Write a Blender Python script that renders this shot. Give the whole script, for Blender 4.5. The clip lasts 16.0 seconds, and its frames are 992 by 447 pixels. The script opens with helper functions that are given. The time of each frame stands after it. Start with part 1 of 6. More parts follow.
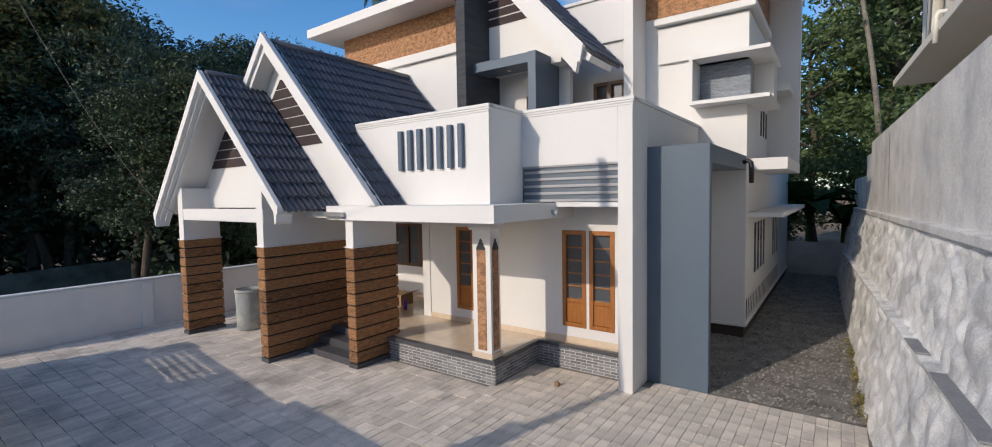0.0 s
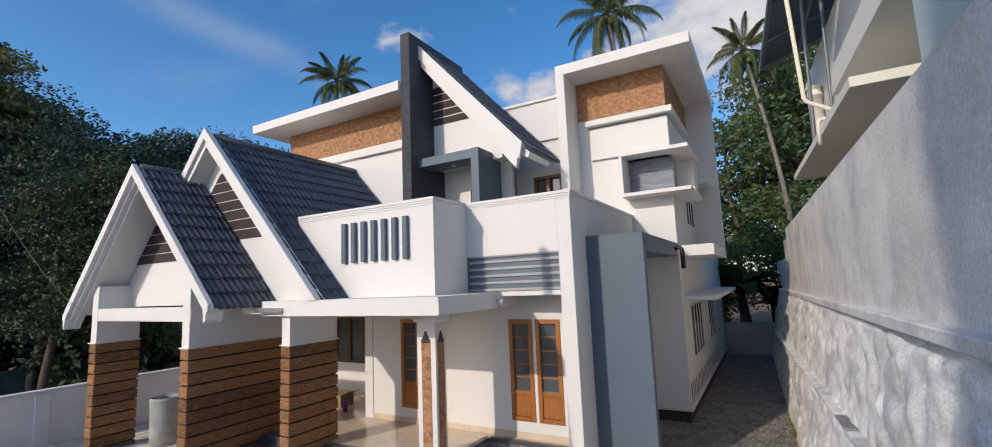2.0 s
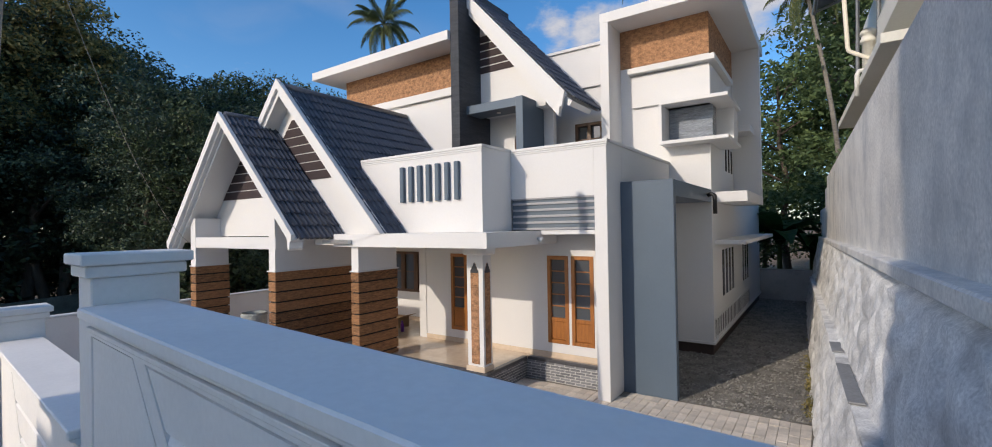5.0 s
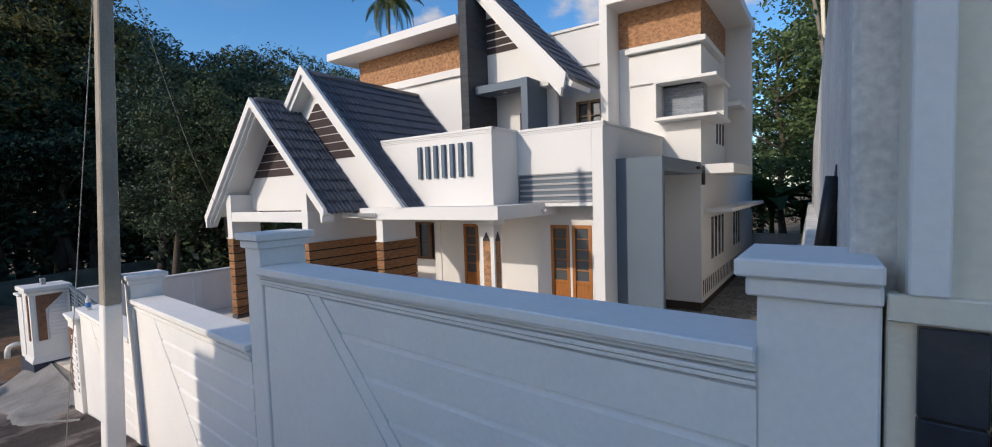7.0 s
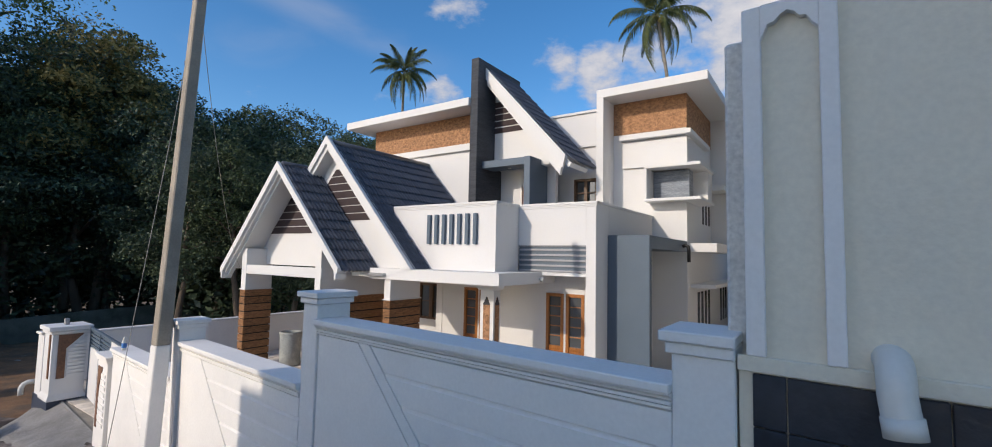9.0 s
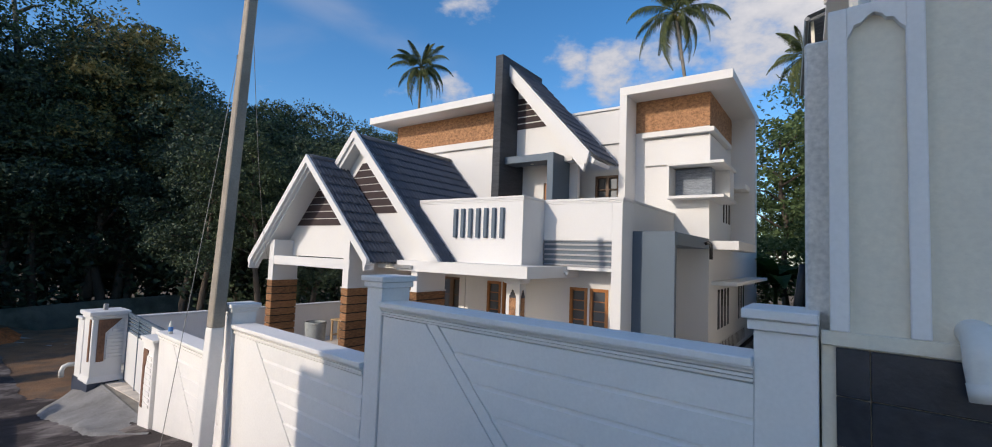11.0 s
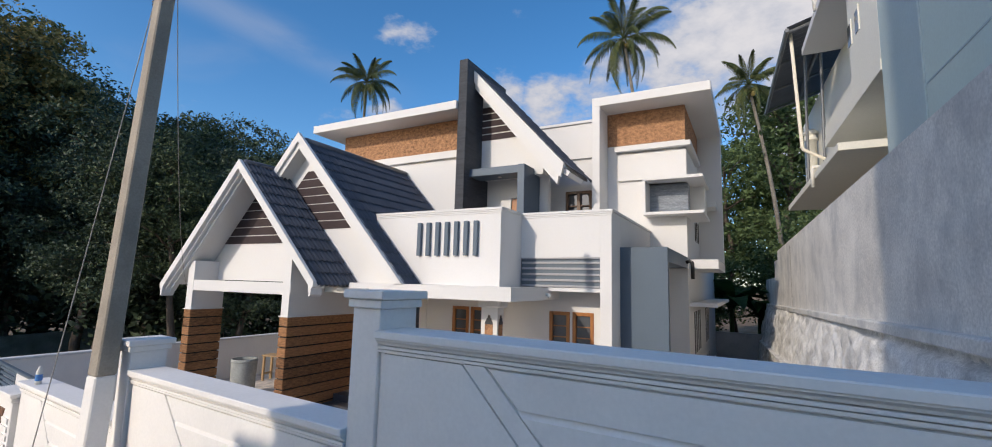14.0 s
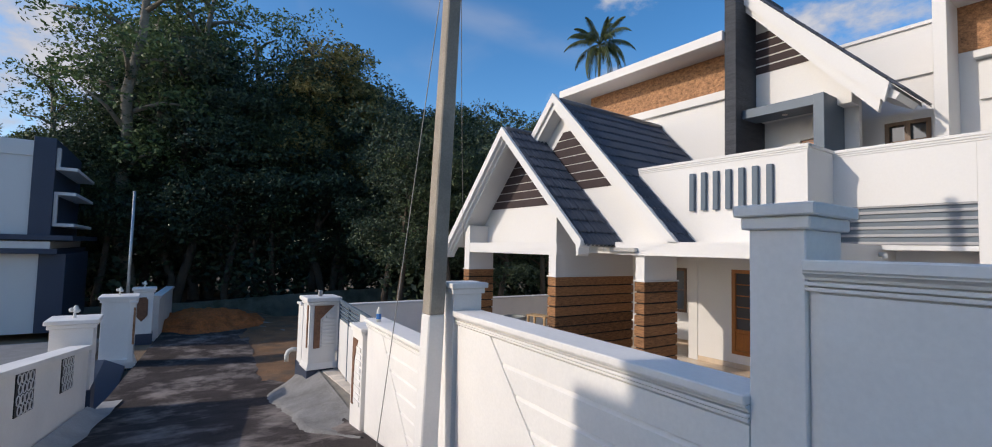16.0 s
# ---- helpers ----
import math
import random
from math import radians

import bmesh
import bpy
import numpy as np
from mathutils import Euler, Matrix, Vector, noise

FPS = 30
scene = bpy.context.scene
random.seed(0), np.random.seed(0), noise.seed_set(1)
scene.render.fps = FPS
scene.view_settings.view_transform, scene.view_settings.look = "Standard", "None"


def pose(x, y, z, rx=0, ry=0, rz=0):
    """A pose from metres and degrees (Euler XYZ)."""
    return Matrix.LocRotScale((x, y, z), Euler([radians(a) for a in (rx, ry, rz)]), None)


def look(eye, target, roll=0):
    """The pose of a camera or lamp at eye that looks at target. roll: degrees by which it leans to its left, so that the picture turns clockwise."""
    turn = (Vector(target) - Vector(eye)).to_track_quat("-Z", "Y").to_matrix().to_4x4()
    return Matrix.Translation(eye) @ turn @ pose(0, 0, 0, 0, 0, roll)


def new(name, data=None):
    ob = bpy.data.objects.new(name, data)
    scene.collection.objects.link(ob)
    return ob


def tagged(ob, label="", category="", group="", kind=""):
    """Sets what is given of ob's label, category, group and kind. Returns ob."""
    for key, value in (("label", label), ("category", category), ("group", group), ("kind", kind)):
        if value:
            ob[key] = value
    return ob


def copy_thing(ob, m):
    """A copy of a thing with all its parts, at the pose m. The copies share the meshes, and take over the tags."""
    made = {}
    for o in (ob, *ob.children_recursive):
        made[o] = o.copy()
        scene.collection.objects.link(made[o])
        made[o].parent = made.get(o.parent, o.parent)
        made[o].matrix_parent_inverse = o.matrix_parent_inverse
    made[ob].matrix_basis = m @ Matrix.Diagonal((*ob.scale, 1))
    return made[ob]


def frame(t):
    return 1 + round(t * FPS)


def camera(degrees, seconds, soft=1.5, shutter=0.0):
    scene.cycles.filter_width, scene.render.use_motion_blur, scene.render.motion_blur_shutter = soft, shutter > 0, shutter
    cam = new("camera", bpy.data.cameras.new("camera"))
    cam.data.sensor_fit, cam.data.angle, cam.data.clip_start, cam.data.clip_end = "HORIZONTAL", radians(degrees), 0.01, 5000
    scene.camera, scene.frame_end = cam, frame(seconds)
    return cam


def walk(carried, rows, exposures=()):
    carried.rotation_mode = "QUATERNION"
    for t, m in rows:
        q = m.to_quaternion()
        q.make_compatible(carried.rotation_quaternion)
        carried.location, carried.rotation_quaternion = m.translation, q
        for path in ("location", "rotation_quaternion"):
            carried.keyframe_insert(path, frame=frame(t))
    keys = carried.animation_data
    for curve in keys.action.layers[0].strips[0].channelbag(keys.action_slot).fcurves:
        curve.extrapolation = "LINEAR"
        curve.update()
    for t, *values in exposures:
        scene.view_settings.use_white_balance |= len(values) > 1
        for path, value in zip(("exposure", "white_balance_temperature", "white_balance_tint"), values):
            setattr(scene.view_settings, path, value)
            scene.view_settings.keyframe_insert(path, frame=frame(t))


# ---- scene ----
cam = camera(92.4, 16.0, soft=1.0)
METRES, EYE, TILT, LEAN, TURN = 8.0, 2.95, 0.0, 0.0, 36.1
PATH = [
    (0, (0.067, -0.157, 3.06), (-1.104, 1.46, 2.944), -1.0),
    (0.5, (0.09, -0.182, 3.128), (-1.035, 1.466, 3.254), -1.5),
    (1, (0.119, -0.169, 3.117), (-0.956, 1.502, 3.352), -2.0),
    (1.5, (0.213, -0.14, 3.175), (-0.795, 1.569, 3.426), -2.1),
    (2, (0.156, -0.2, 3.082), (-0.817, 1.53, 3.33), -2.4),
    (2.5, (0.117, -0.304, 2.997), (-0.873, 1.423, 3.194), -2.0),
    (3, (0.129, -0.438, 2.969), (-0.914, 1.262, 3.111), -1.1),
    (3.5, (0.226, -0.564, 3.006), (-0.85, 1.119, 3.1), -0.8),
    (4, (0.322, -0.686, 2.95), (-0.773, 0.986, 3.018), -0.8),
    (6.5, (1.027, -1.655, 3.14), (-0.136, -0.031, 3.048), -1.8),
    (7, (1.135, -1.942, 3.14), (-0.013, -0.309, 3.019), -1.8),
    (7.5, (1.281, -2.127, 3.151), (0.149, -0.482, 3.04), -0.2),
    (8, (1.421, -2.324, 3.213), (0.287, -0.677, 3.276), 1.2),
    (8.5, (1.484, -2.562, 3.244), (0.351, -0.918, 3.367), 1.1),
    (9, (1.548, -2.74, 3.261), (0.414, -1.099, 3.4), 1.2),
    (9.2, (1.502, -2.904, 3.217), (0.445, -1.217, 3.406), 1.9),
    (11.5, (1.159, -3.13, 3.168), (-0.016, -1.516, 3.286), 2.1),
    (12, (0.902, -3.036, 3.177), (-0.236, -1.405, 3.386), 1.9),
    (12.5, (0.636, -2.891, 3.152), (-0.421, -1.212, 3.409), 0.9),
    (13, (0.399, -2.696, 3.103), (-0.617, -1.014, 3.473), 1.0),
    (13.5, (0.16, -2.536, 3.041), (-0.823, -0.832, 3.399), 1.5),
    (14, (-0.073, -2.379, 2.994), (-1.012, -0.63, 3.243), 1.5),
    (14.5, (-0.316, -2.203, 2.939), (-1.234, -0.439, 3.155), 2.3),
    (15, (-0.584, -2.209, 2.863), (-1.694, -0.555, 3.039), 2.0),
    (15.5, (-0.838, -2.251, 2.805), (-2.237, -0.828, 2.943), 1.7),
    (16, (-1.095, -2.28, 2.73), (-2.737, -1.143, 2.838), 1.4),
]
walk(cam, [(t, look(eye, target, roll)) for t, eye, target, roll in PATH],
     [(0.0, 0.66, 7400, 13), (16.0, 0.66, 7400, 13)])


# ---- world, sun ----
SUN = Vector((0.345, 1.0, -0.50)).normalized()          # the way the light goes
world = bpy.data.worlds.new("sky")
scene.world = world
world.use_nodes = True
wn, wl = world.node_tree.nodes, world.node_tree.links
wn.clear()
sky = wn.new("ShaderNodeTexSky")
sky.sky_type = "NISHITA"
sky.sun_disc = False
sky.sun_elevation = math.asin(-SUN.z)
sky.sun_rotation = math.atan2(-SUN.x, -SUN.y)
sky.air_density, sky.dust_density, sky.ozone_density = 0.85, 0.8, 3.2
bg = wn.new("ShaderNodeBackground")
bg.inputs["Strength"].default_value = 0.15
wo = wn.new("ShaderNodeOutputWorld")
# fair-weather clouds: a bank to the north, a few puffs, a thin streak, all torn by noise
geo = wn.new("ShaderNodeTexCoord")
flat = wn.new("ShaderNodeMapping")
flat.inputs["Scale"].default_value = (1.0, 1.0, 1.7)
flat.inputs["Location"].default_value = (3.7, 1.2, 0.4)
wl.new(geo.outputs["Generated"], flat.inputs["Vector"])
puff, wisp = wn.new("ShaderNodeTexNoise"), wn.new("ShaderNodeTexNoise")
puff.inputs["Scale"].default_value, puff.inputs["Detail"].default_value, puff.inputs["Roughness"].default_value = 6.5, 10, 0.6
wisp.inputs["Scale"].default_value, wisp.inputs["Detail"].default_value, wisp.inputs["Distortion"].default_value = 3.0, 6, 1.0
wl.new(flat.outputs[0], puff.inputs["Vector"])
wl.new(flat.outputs[0], wisp.inputs["Vector"])


def sky_math(op, a, b):
    m = wn.new("ShaderNodeMath")
    m.operation = op
    for k, v in enumerate((a, b)):
        if isinstance(v, (int, float)):
            m.inputs[k].default_value = v
        else:
            wl.new(v, m.inputs[k])
    return m.outputs[0]


def sky_range(v, a, b, top=1.0):
    r = wn.new("ShaderNodeMapRange")
    r.interpolation_type = "SMOOTHSTEP"
    r.inputs["From Min"].default_value, r.inputs["From Max"].default_value, r.inputs["To Max"].default_value = a, b, top
    wl.new(v, r.inputs["Value"])
    return r.outputs[0]


def sky_dot(d):
    n = wn.new("ShaderNodeVectorMath")
    n.operation = "DOT_PRODUCT"
    n.inputs[1].default_value = Vector(d).normalized()
    wl.new(geo.outputs["Generated"], n.inputs[0])
    return n.outputs["Value"]


banks = None
for d, r, w in (((-0.10, 0.89, 0.43), 11, 0.36), ((0.02, 0.89, 0.46), 15, 0.38), ((-0.22, 0.89, 0.385), 8, 0.33), ((-0.31, 0.87, 0.355), 7, 0.3), ((0.2, 0.93, 0.3), 16, 0.32),
                ((-0.578, 0.688, 0.438), 5.5, 0.165), ((-0.439, 0.815, 0.377), 4.5, 0.19), ((-0.70, 0.65, 0.29), 5.5, 0.24), ((-0.64, 0.70, 0.305), 5.0, 0.24),
                ((-0.95, -0.15, 0.26), 12, 0.26)):
    b = sky_range(sky_dot(d), math.cos(radians(r)), math.cos(radians(r * 0.15)), w)
    banks = b if banks is None else sky_math("MAXIMUM", banks, b)
body = sky_range(sky_math("ADD", puff.outputs["Fac"], banks), 0.64, 0.84)
s0, s1 = Vector((-0.79, 0.41, 0.46)), Vector((-0.67, 0.62, 0.40))
streak = sky_range(sky_math("ABSOLUTE", sky_dot(s0.cross(s1)), 0.0), 0.05, 0.0)
streak = sky_math("MULTIPLY", streak, sky_range(sky_dot((-0.76, 0.47, 0.44)), 0.93, 0.99, 0.30))
streak = sky_math("MULTIPLY", streak, sky_range(wisp.outputs["Fac"], 0.3, 0.7))
thin = sky_math("MAXIMUM", streak, sky_range(wisp.outputs["Fac"], 0.52, 0.85, 0.16))
most = sky_math("MAXIMUM", body, thin)
deep = wn.new("ShaderNodeHueSaturation")
deep.inputs["Saturation"].default_value = 1.28
deep.inputs["Value"].default_value = 0.92
wl.new(sky.outputs[0], deep.inputs["Color"])
cloud = wn.new("ShaderNodeMix")
cloud.data_type = "RGBA"
tint = wn.new("ShaderNodeMix")
tint.data_type = "RGBA"
tint.inputs["A"].default_value, tint.inputs["B"].default_value = (2.0, 2.3, 2.95, 1), (2.85, 3.05, 3.5, 1)
wl.new(sky_range(sky_math("ADD", puff.outputs["Fac"], banks), 0.74, 0.98), tint.inputs["Factor"])
wl.new(tint.outputs["Result"], cloud.inputs["B"])
wl.new(most, cloud.inputs["Factor"])
wl.new(deep.outputs[0], cloud.inputs["A"])
wl.new(cloud.outputs["Result"], bg.inputs["Color"])
wl.new(bg.outputs[0], wo.inputs["Surface"])

sun_data = bpy.data.lights.new("sun", "SUN")
sun_data.energy, sun_data.angle, sun_data.color = 1.58, radians(0.6), (1.0, 0.95, 0.88)
sun = new("sun", sun_data)
sun.matrix_world = look((0, -30, 30), Vector((0, -30, 30)) + SUN)


# ---- materials ----
def mat(name, col, rough=0.7, vary=0.12, scale=3.0, fine=40.0, bump=0.15, bump_dist=0.01, metal=0.0, rand=0.0,
        stain=None, stain_amt=0.4, stain_scale=0.8, stretch=(1, 1, 1), spec=0.5, coat=0.0, island=False):
    """Paint, stone or wood: a base colour that varies at two scales, with fine relief and optional stains."""
    m = bpy.data.materials.new(name)
    m.use_nodes = True
    n, l = m.node_tree.nodes, m.node_tree.links
    p = n["Principled BSDF"]
    p.inputs["Roughness"].default_value, p.inputs["Metallic"].default_value = rough, metal
    p.inputs["Specular IOR Level"].default_value = spec
    p.inputs["Coat Weight"].default_value = coat
    tc, mp = n.new("ShaderNodeTexCoord"), n.new("ShaderNodeMapping")
    mp.inputs["Scale"].default_value = stretch
    l.new(tc.outputs["Object"], mp.inputs["Vector"])
    big, small = n.new("ShaderNodeTexNoise"), n.new("ShaderNodeTexNoise")
    for tex, s, d in ((big, scale, 4), (small, fine, 3)):
        tex.inputs["Scale"].default_value, tex.inputs["Detail"].default_value = s, d
        l.new(mp.outputs["Vector"], tex.inputs["Vector"])
    add = n.new("ShaderNodeMath")
    add.operation = "ADD"
    l.new(big.outputs["Fac"], add.inputs[0])
    l.new(small.outputs["Fac"], add.inputs[1])
    last = add
    if rand:
        oi, ra = n.new("ShaderNodeObjectInfo"), n.new("ShaderNodeMath")
        ra.operation = "MULTIPLY_ADD"
        ra.inputs[1].default_value = rand
        if island:
            oi = n.new("ShaderNodeNewGeometry")
        l.new(oi.outputs["Random Per Island" if island else "Random"], ra.inputs[0])
        l.new(add.outputs[0], ra.inputs[2])
        last = ra
    mr = n.new("ShaderNodeMapRange")
    mr.inputs["From Min"].default_value, mr.inputs["From Max"].default_value = 0.6, 1.4 + rand
    mr.inputs["To Min"].default_value, mr.inputs["To Max"].default_value = 1 - vary, 1 + vary
    l.new(last.outputs[0], mr.inputs["Value"])
    mul = n.new("ShaderNodeVectorMath")
    mul.operation = "SCALE"
    mul.inputs[0].default_value = col
    l.new(mr.outputs[0], mul.inputs["Scale"])
    out = mul.outputs[0]
    if stain:
        st, sr, mix = n.new("ShaderNodeTexNoise"), n.new("ShaderNodeMapRange"), n.new("ShaderNodeMix")
        st.inputs["Scale"].default_value, st.inputs["Detail"].default_value = stain_scale, 6
        st.inputs["Roughness"].default_value = 0.65
        l.new(mp.outputs["Vector"], st.inputs["Vector"])
        sr.inputs["From Min"].default_value, sr.inputs["From Max"].default_value = 0.48, 0.68
        sr.inputs["To Max"].default_value = stain_amt
        l.new(st.outputs["Fac"], sr.inputs["Value"])
        mix.data_type = "RGBA"
        l.new(sr.outputs[0], mix.inputs["Factor"])
        l.new(out, mix.inputs["A"])
        mix.inputs["B"].default_value = (*stain, 1)
        out = mix.outputs["Result"]
    l.new(out, p.inputs["Base Color"])
    if bump:
        b = n.new("ShaderNodeBump")
        b.inputs["Strength"].default_value, b.inputs["Distance"].default_value = bump, bump_dist
        l.new(add.outputs[0], b.inputs["Height"])
        l.new(b.outputs["Normal"], p.inputs["Normal"])
    return m


def glass(name, col=(0.08, 0.09, 0.1)):
    m = bpy.data.materials.new(name)
    m.use_nodes = True
    p = m.node_tree.nodes["Principled BSDF"]
    p.inputs["Base Color"].default_value = (*col, 1)
    p.inputs["Roughness"].default_value = 0.04
    p.inputs["Specular IOR Level"].default_value = 1.0
    return m


WHITE = mat("white_paint", (0.69, 0.684, 0.674), 0.75, 0.025, 0.7, 30, 0.06, 0.004, stain=(0.61, 0.6, 0.58), stain_amt=0.14, stain_scale=0.5)
WHITE_OLD = mat("weathered_white_paint", (0.82, 0.797, 0.768), 0.8, 0.05, 1.2, 45, 0.12, 0.004, stain=(0.58, 0.58, 0.58), stain_amt=0.22, stain_scale=1.1)
GREY_BLUE = mat("grey_blue_paint", (0.1, 0.138, 0.18), 0.42, 0.06, 1.5, 60, 0.03, 0.003, spec=0.25)
SLATE = mat("dark_slate", (0.055, 0.06, 0.07), 0.6, 0.5, 2.0, 18, 0.9, 0.02, stretch=(1, 1, 9))
SLATE_L = mat("split_slate", (0.25, 0.285, 0.33), 0.35, 0.5, 3.0, 14, 1.0, 0.02, stretch=(1, 1, 7))
BROWN = mat("brown_stone_cladding", (0.34, 0.175, 0.09), 0.85, 0.75, 9, 34, 0.4, 0.01, stretch=(1, 1, 1.6))
CLAD = mat("brown_pillar_cladding", (0.36, 0.175, 0.078), 0.8, 1.0, 8, 26, 1.0, 0.035, rand=0.3, stretch=(1, 1, 5))
GROOVE = mat("dark_joint_and_gap_shade", (0.035, 0.028, 0.024), 0.9, 0.2)
TILE = mat("black_roof_tile", (0.068, 0.073, 0.088), 0.33, 0.4, 3, 30, 0.2, 0.004, rand=0.5)
VENT = mat("brown_vent_slat", (0.05, 0.036, 0.038), 0.75, 0.2, spec=0.25)
LOUVRE = mat("pale_grey_louvre", (0.35, 0.355, 0.37), 0.5, 0.06, spec=0.3)
LOUVRE_BACK = mat("steel_blue_panel", (0.12, 0.155, 0.19), 0.4, 0.08, spec=0.3)
MINT_D = mat("mint_shade_and_joint", (0.42, 0.52, 0.53), 0.75, 0.08, 0.8, 30, 0.1, 0.004)
POLE = mat("aged_pole_concrete", (0.36, 0.315, 0.26), 0.9, 0.22, 2.5, 60, 0.5, 0.006, stain=(0.2, 0.18, 0.15), stain_amt=0.5, stain_scale=1.6)
ROPE = mat("grey_cable_sheath", (0.3, 0.29, 0.27), 0.7, 0.15)
WOOD = mat("varnished_teak", (0.34, 0.125, 0.03), 0.35, 0.35, 3, 22, 0.1, 0.002, stretch=(9, 9, 1), coat=0.3)
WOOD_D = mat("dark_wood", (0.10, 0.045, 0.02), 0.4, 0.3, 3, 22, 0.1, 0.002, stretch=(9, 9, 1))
WOOD_RAW = mat("raw_timber", (0.42, 0.28, 0.15), 0.75, 0.2, 4, 30, 0.2, 0.003, stretch=(1, 8, 8))
GLASS = glass("window_glass")
SLAB = mat("grey_stone_slab", (0.24, 0.245, 0.25), 0.7, 0.25, 3, 40, 0.2, 0.003)
INLAY = mat("dark_brown_inlay", (0.17, 0.08, 0.045), 0.7, 0.5, 9, 34, 0.4, 0.008)
APRON = mat("rough_apron_concrete", (0.25, 0.243, 0.235), 0.9, 0.35, 1.8, 40, 0.8, 0.016, stain=(0.15, 0.142, 0.132), stain_amt=0.7, stain_scale=1.5)
RUST = mat("rusty_drip", (0.24, 0.2, 0.14), 0.9, 0.4, 2, 30, 0.1)
STRAW = mat("dry_straw", (0.5, 0.4, 0.2), 0.8, 0.2)
MARBLE = mat("beige_floor_tile", (0.62, 0.50, 0.38), 0.12, 0.12, 1.5, 8, 0.0)
GRANITE = mat("grey_granite", (0.07, 0.072, 0.08), 0.4, 0.35, 5, 120, 0.1, 0.002)
BRICK = mat("grey_split_brick", (0.2, 0.205, 0.22), 0.8, 0.65, 8, 60, 0.6, 0.006, rand=0.8)
MORTAR = mat("pale_mortar", (0.55, 0.55, 0.53), 0.9, 0.1)
PAVER = mat("grey_paver", (0.68, 0.605, 0.52), 0.85, 0.34, 1.3, 50, 0.4, 0.005, rand=0.6, stain=(0.24, 0.225, 0.205), stain_amt=0.6, stain_scale=1.1)
JOINT = mat("paver_joint", (0.24, 0.215, 0.18), 0.95, 0.3)
GRAVEL = mat("dark_gravel", (0.21, 0.2, 0.18), 0.95, 0.7, 3, 120, 0.7, 0.012, spec=0.2)
CONCRETE = mat("concrete", (0.42, 0.41, 0.40), 0.85, 0.16, 1.2, 35, 0.3, 0.006, stain=(0.2, 0.2, 0.2), stain_amt=0.5, stain_scale=0.9)
RET = mat("grey_plaster", (0.71, 0.69, 0.65), 0.85, 0.3, 1.3, 40, 0.2, 0.004, stain=(0.4, 0.41, 0.415), stain_amt=0.75, stain_scale=1.1)
RUBBLE = mat("whitewashed_rubble", (0.74, 0.73, 0.7), 0.9, 0.35, 5, 60, 0.35, 0.008, stain=(0.2, 0.2, 0.2), stain_amt=0.6, stain_scale=1.6)
ASPHALT = mat("worn_asphalt", (0.058, 0.047, 0.045), 0.92, 0.5, 2.2, 60, 0.7, 0.014, stain=(0.32, 0.275, 0.25), stain_amt=0.85, stain_scale=1.15, spec=0.2)
EARTH = mat("orange_earth", (0.23, 0.125, 0.065), 0.95, 0.5, 1.6, 26, 1.0, 0.04, stain=(0.1, 0.085, 0.07), stain_amt=0.8, stain_scale=1.1)
SOIL = mat("bare_soil", (0.22, 0.15, 0.095), 0.95, 0.4, 1.2, 20, 0.8, 0.04, stain=(0.12, 0.11, 0.06), stain_amt=0.7, stain_scale=0.5)
LATERITE = mat("red_laterite", (0.56, 0.145, 0.036), 0.95, 0.5, 2.5, 18, 1.0, 0.06)
BEIGE = mat("beige_plaster", (0.77, 0.71, 0.585), 0.8, 0.08, 0.8, 40, 0.3, 0.006, stain=(0.4, 0.4, 0.37), stain_amt=0.25, stain_scale=0.4)
MINT = mat("mint_paint", (0.56, 0.66, 0.61), 0.75, 0.06, 0.8, 30, 0.1, 0.004)
CREAM = mat("cream_paint", (0.74, 0.725, 0.65), 0.75, 0.06, 0.8, 30, 0.1, 0.004)
MOSSY = mat("mossy_concrete", (0.17, 0.18, 0.15), 0.95, 0.4, 1.5, 30, 0.5, 0.02, stain=(0.05, 0.07, 0.03), stain_amt=0.85, stain_scale=0.7)
NAVY = mat("navy_paint", (0.035, 0.05, 0.085), 0.5, 0.15, 0.8, 30, 0.05, 0.004)
BLACK_TILE_SHADE = mat("black_tile_and_inlay_shade", (0.022, 0.027, 0.038), 0.35, 0.4, 2, 20, 0.3, 0.01, stain=(0.09, 0.09, 0.1), stain_amt=0.4, stain_scale=1.5)
PVC = mat("white_pvc", (0.68, 0.665, 0.62), 0.4, 0.05)
BLACK = mat("black_plastic", (0.012, 0.012, 0.013), 0.45, 0.2)
STEEL = mat("galvanised_steel", (0.5, 0.51, 0.52), 0.4, 0.15, metal=0.8)
SHEET = mat("corrugated_sheet", (0.16, 0.17, 0.18), 0.5, 0.15, metal=0.4)
BARREL = mat("cement_ring", (0.30, 0.32, 0.31), 0.8, 0.2, 3, 30, 0.3, 0.006, stain=(0.6, 0.6, 0.55), stain_amt=0.5, stain_scale=2.5)
DIRT = mat("dark_plinth", (0.055, 0.035, 0.03), 0.7, 0.2)
PURPLE = mat("purple_plastic", (0.13, 0.02, 0.22), 0.3, 0.1)
CARD = mat("cardboard", (0.28, 0.18, 0.1), 0.85, 0.15)
BARK = mat("bark", (0.11, 0.085, 0.065), 0.95, 0.4, 2, 25, 0.8, 0.03, stretch=(3, 3, 0.6))
PALM_BARK = mat("palm_bark", (0.2, 0.175, 0.14), 0.9, 0.35, 1, 8, 0.7, 0.03, stretch=(1, 1, 4))


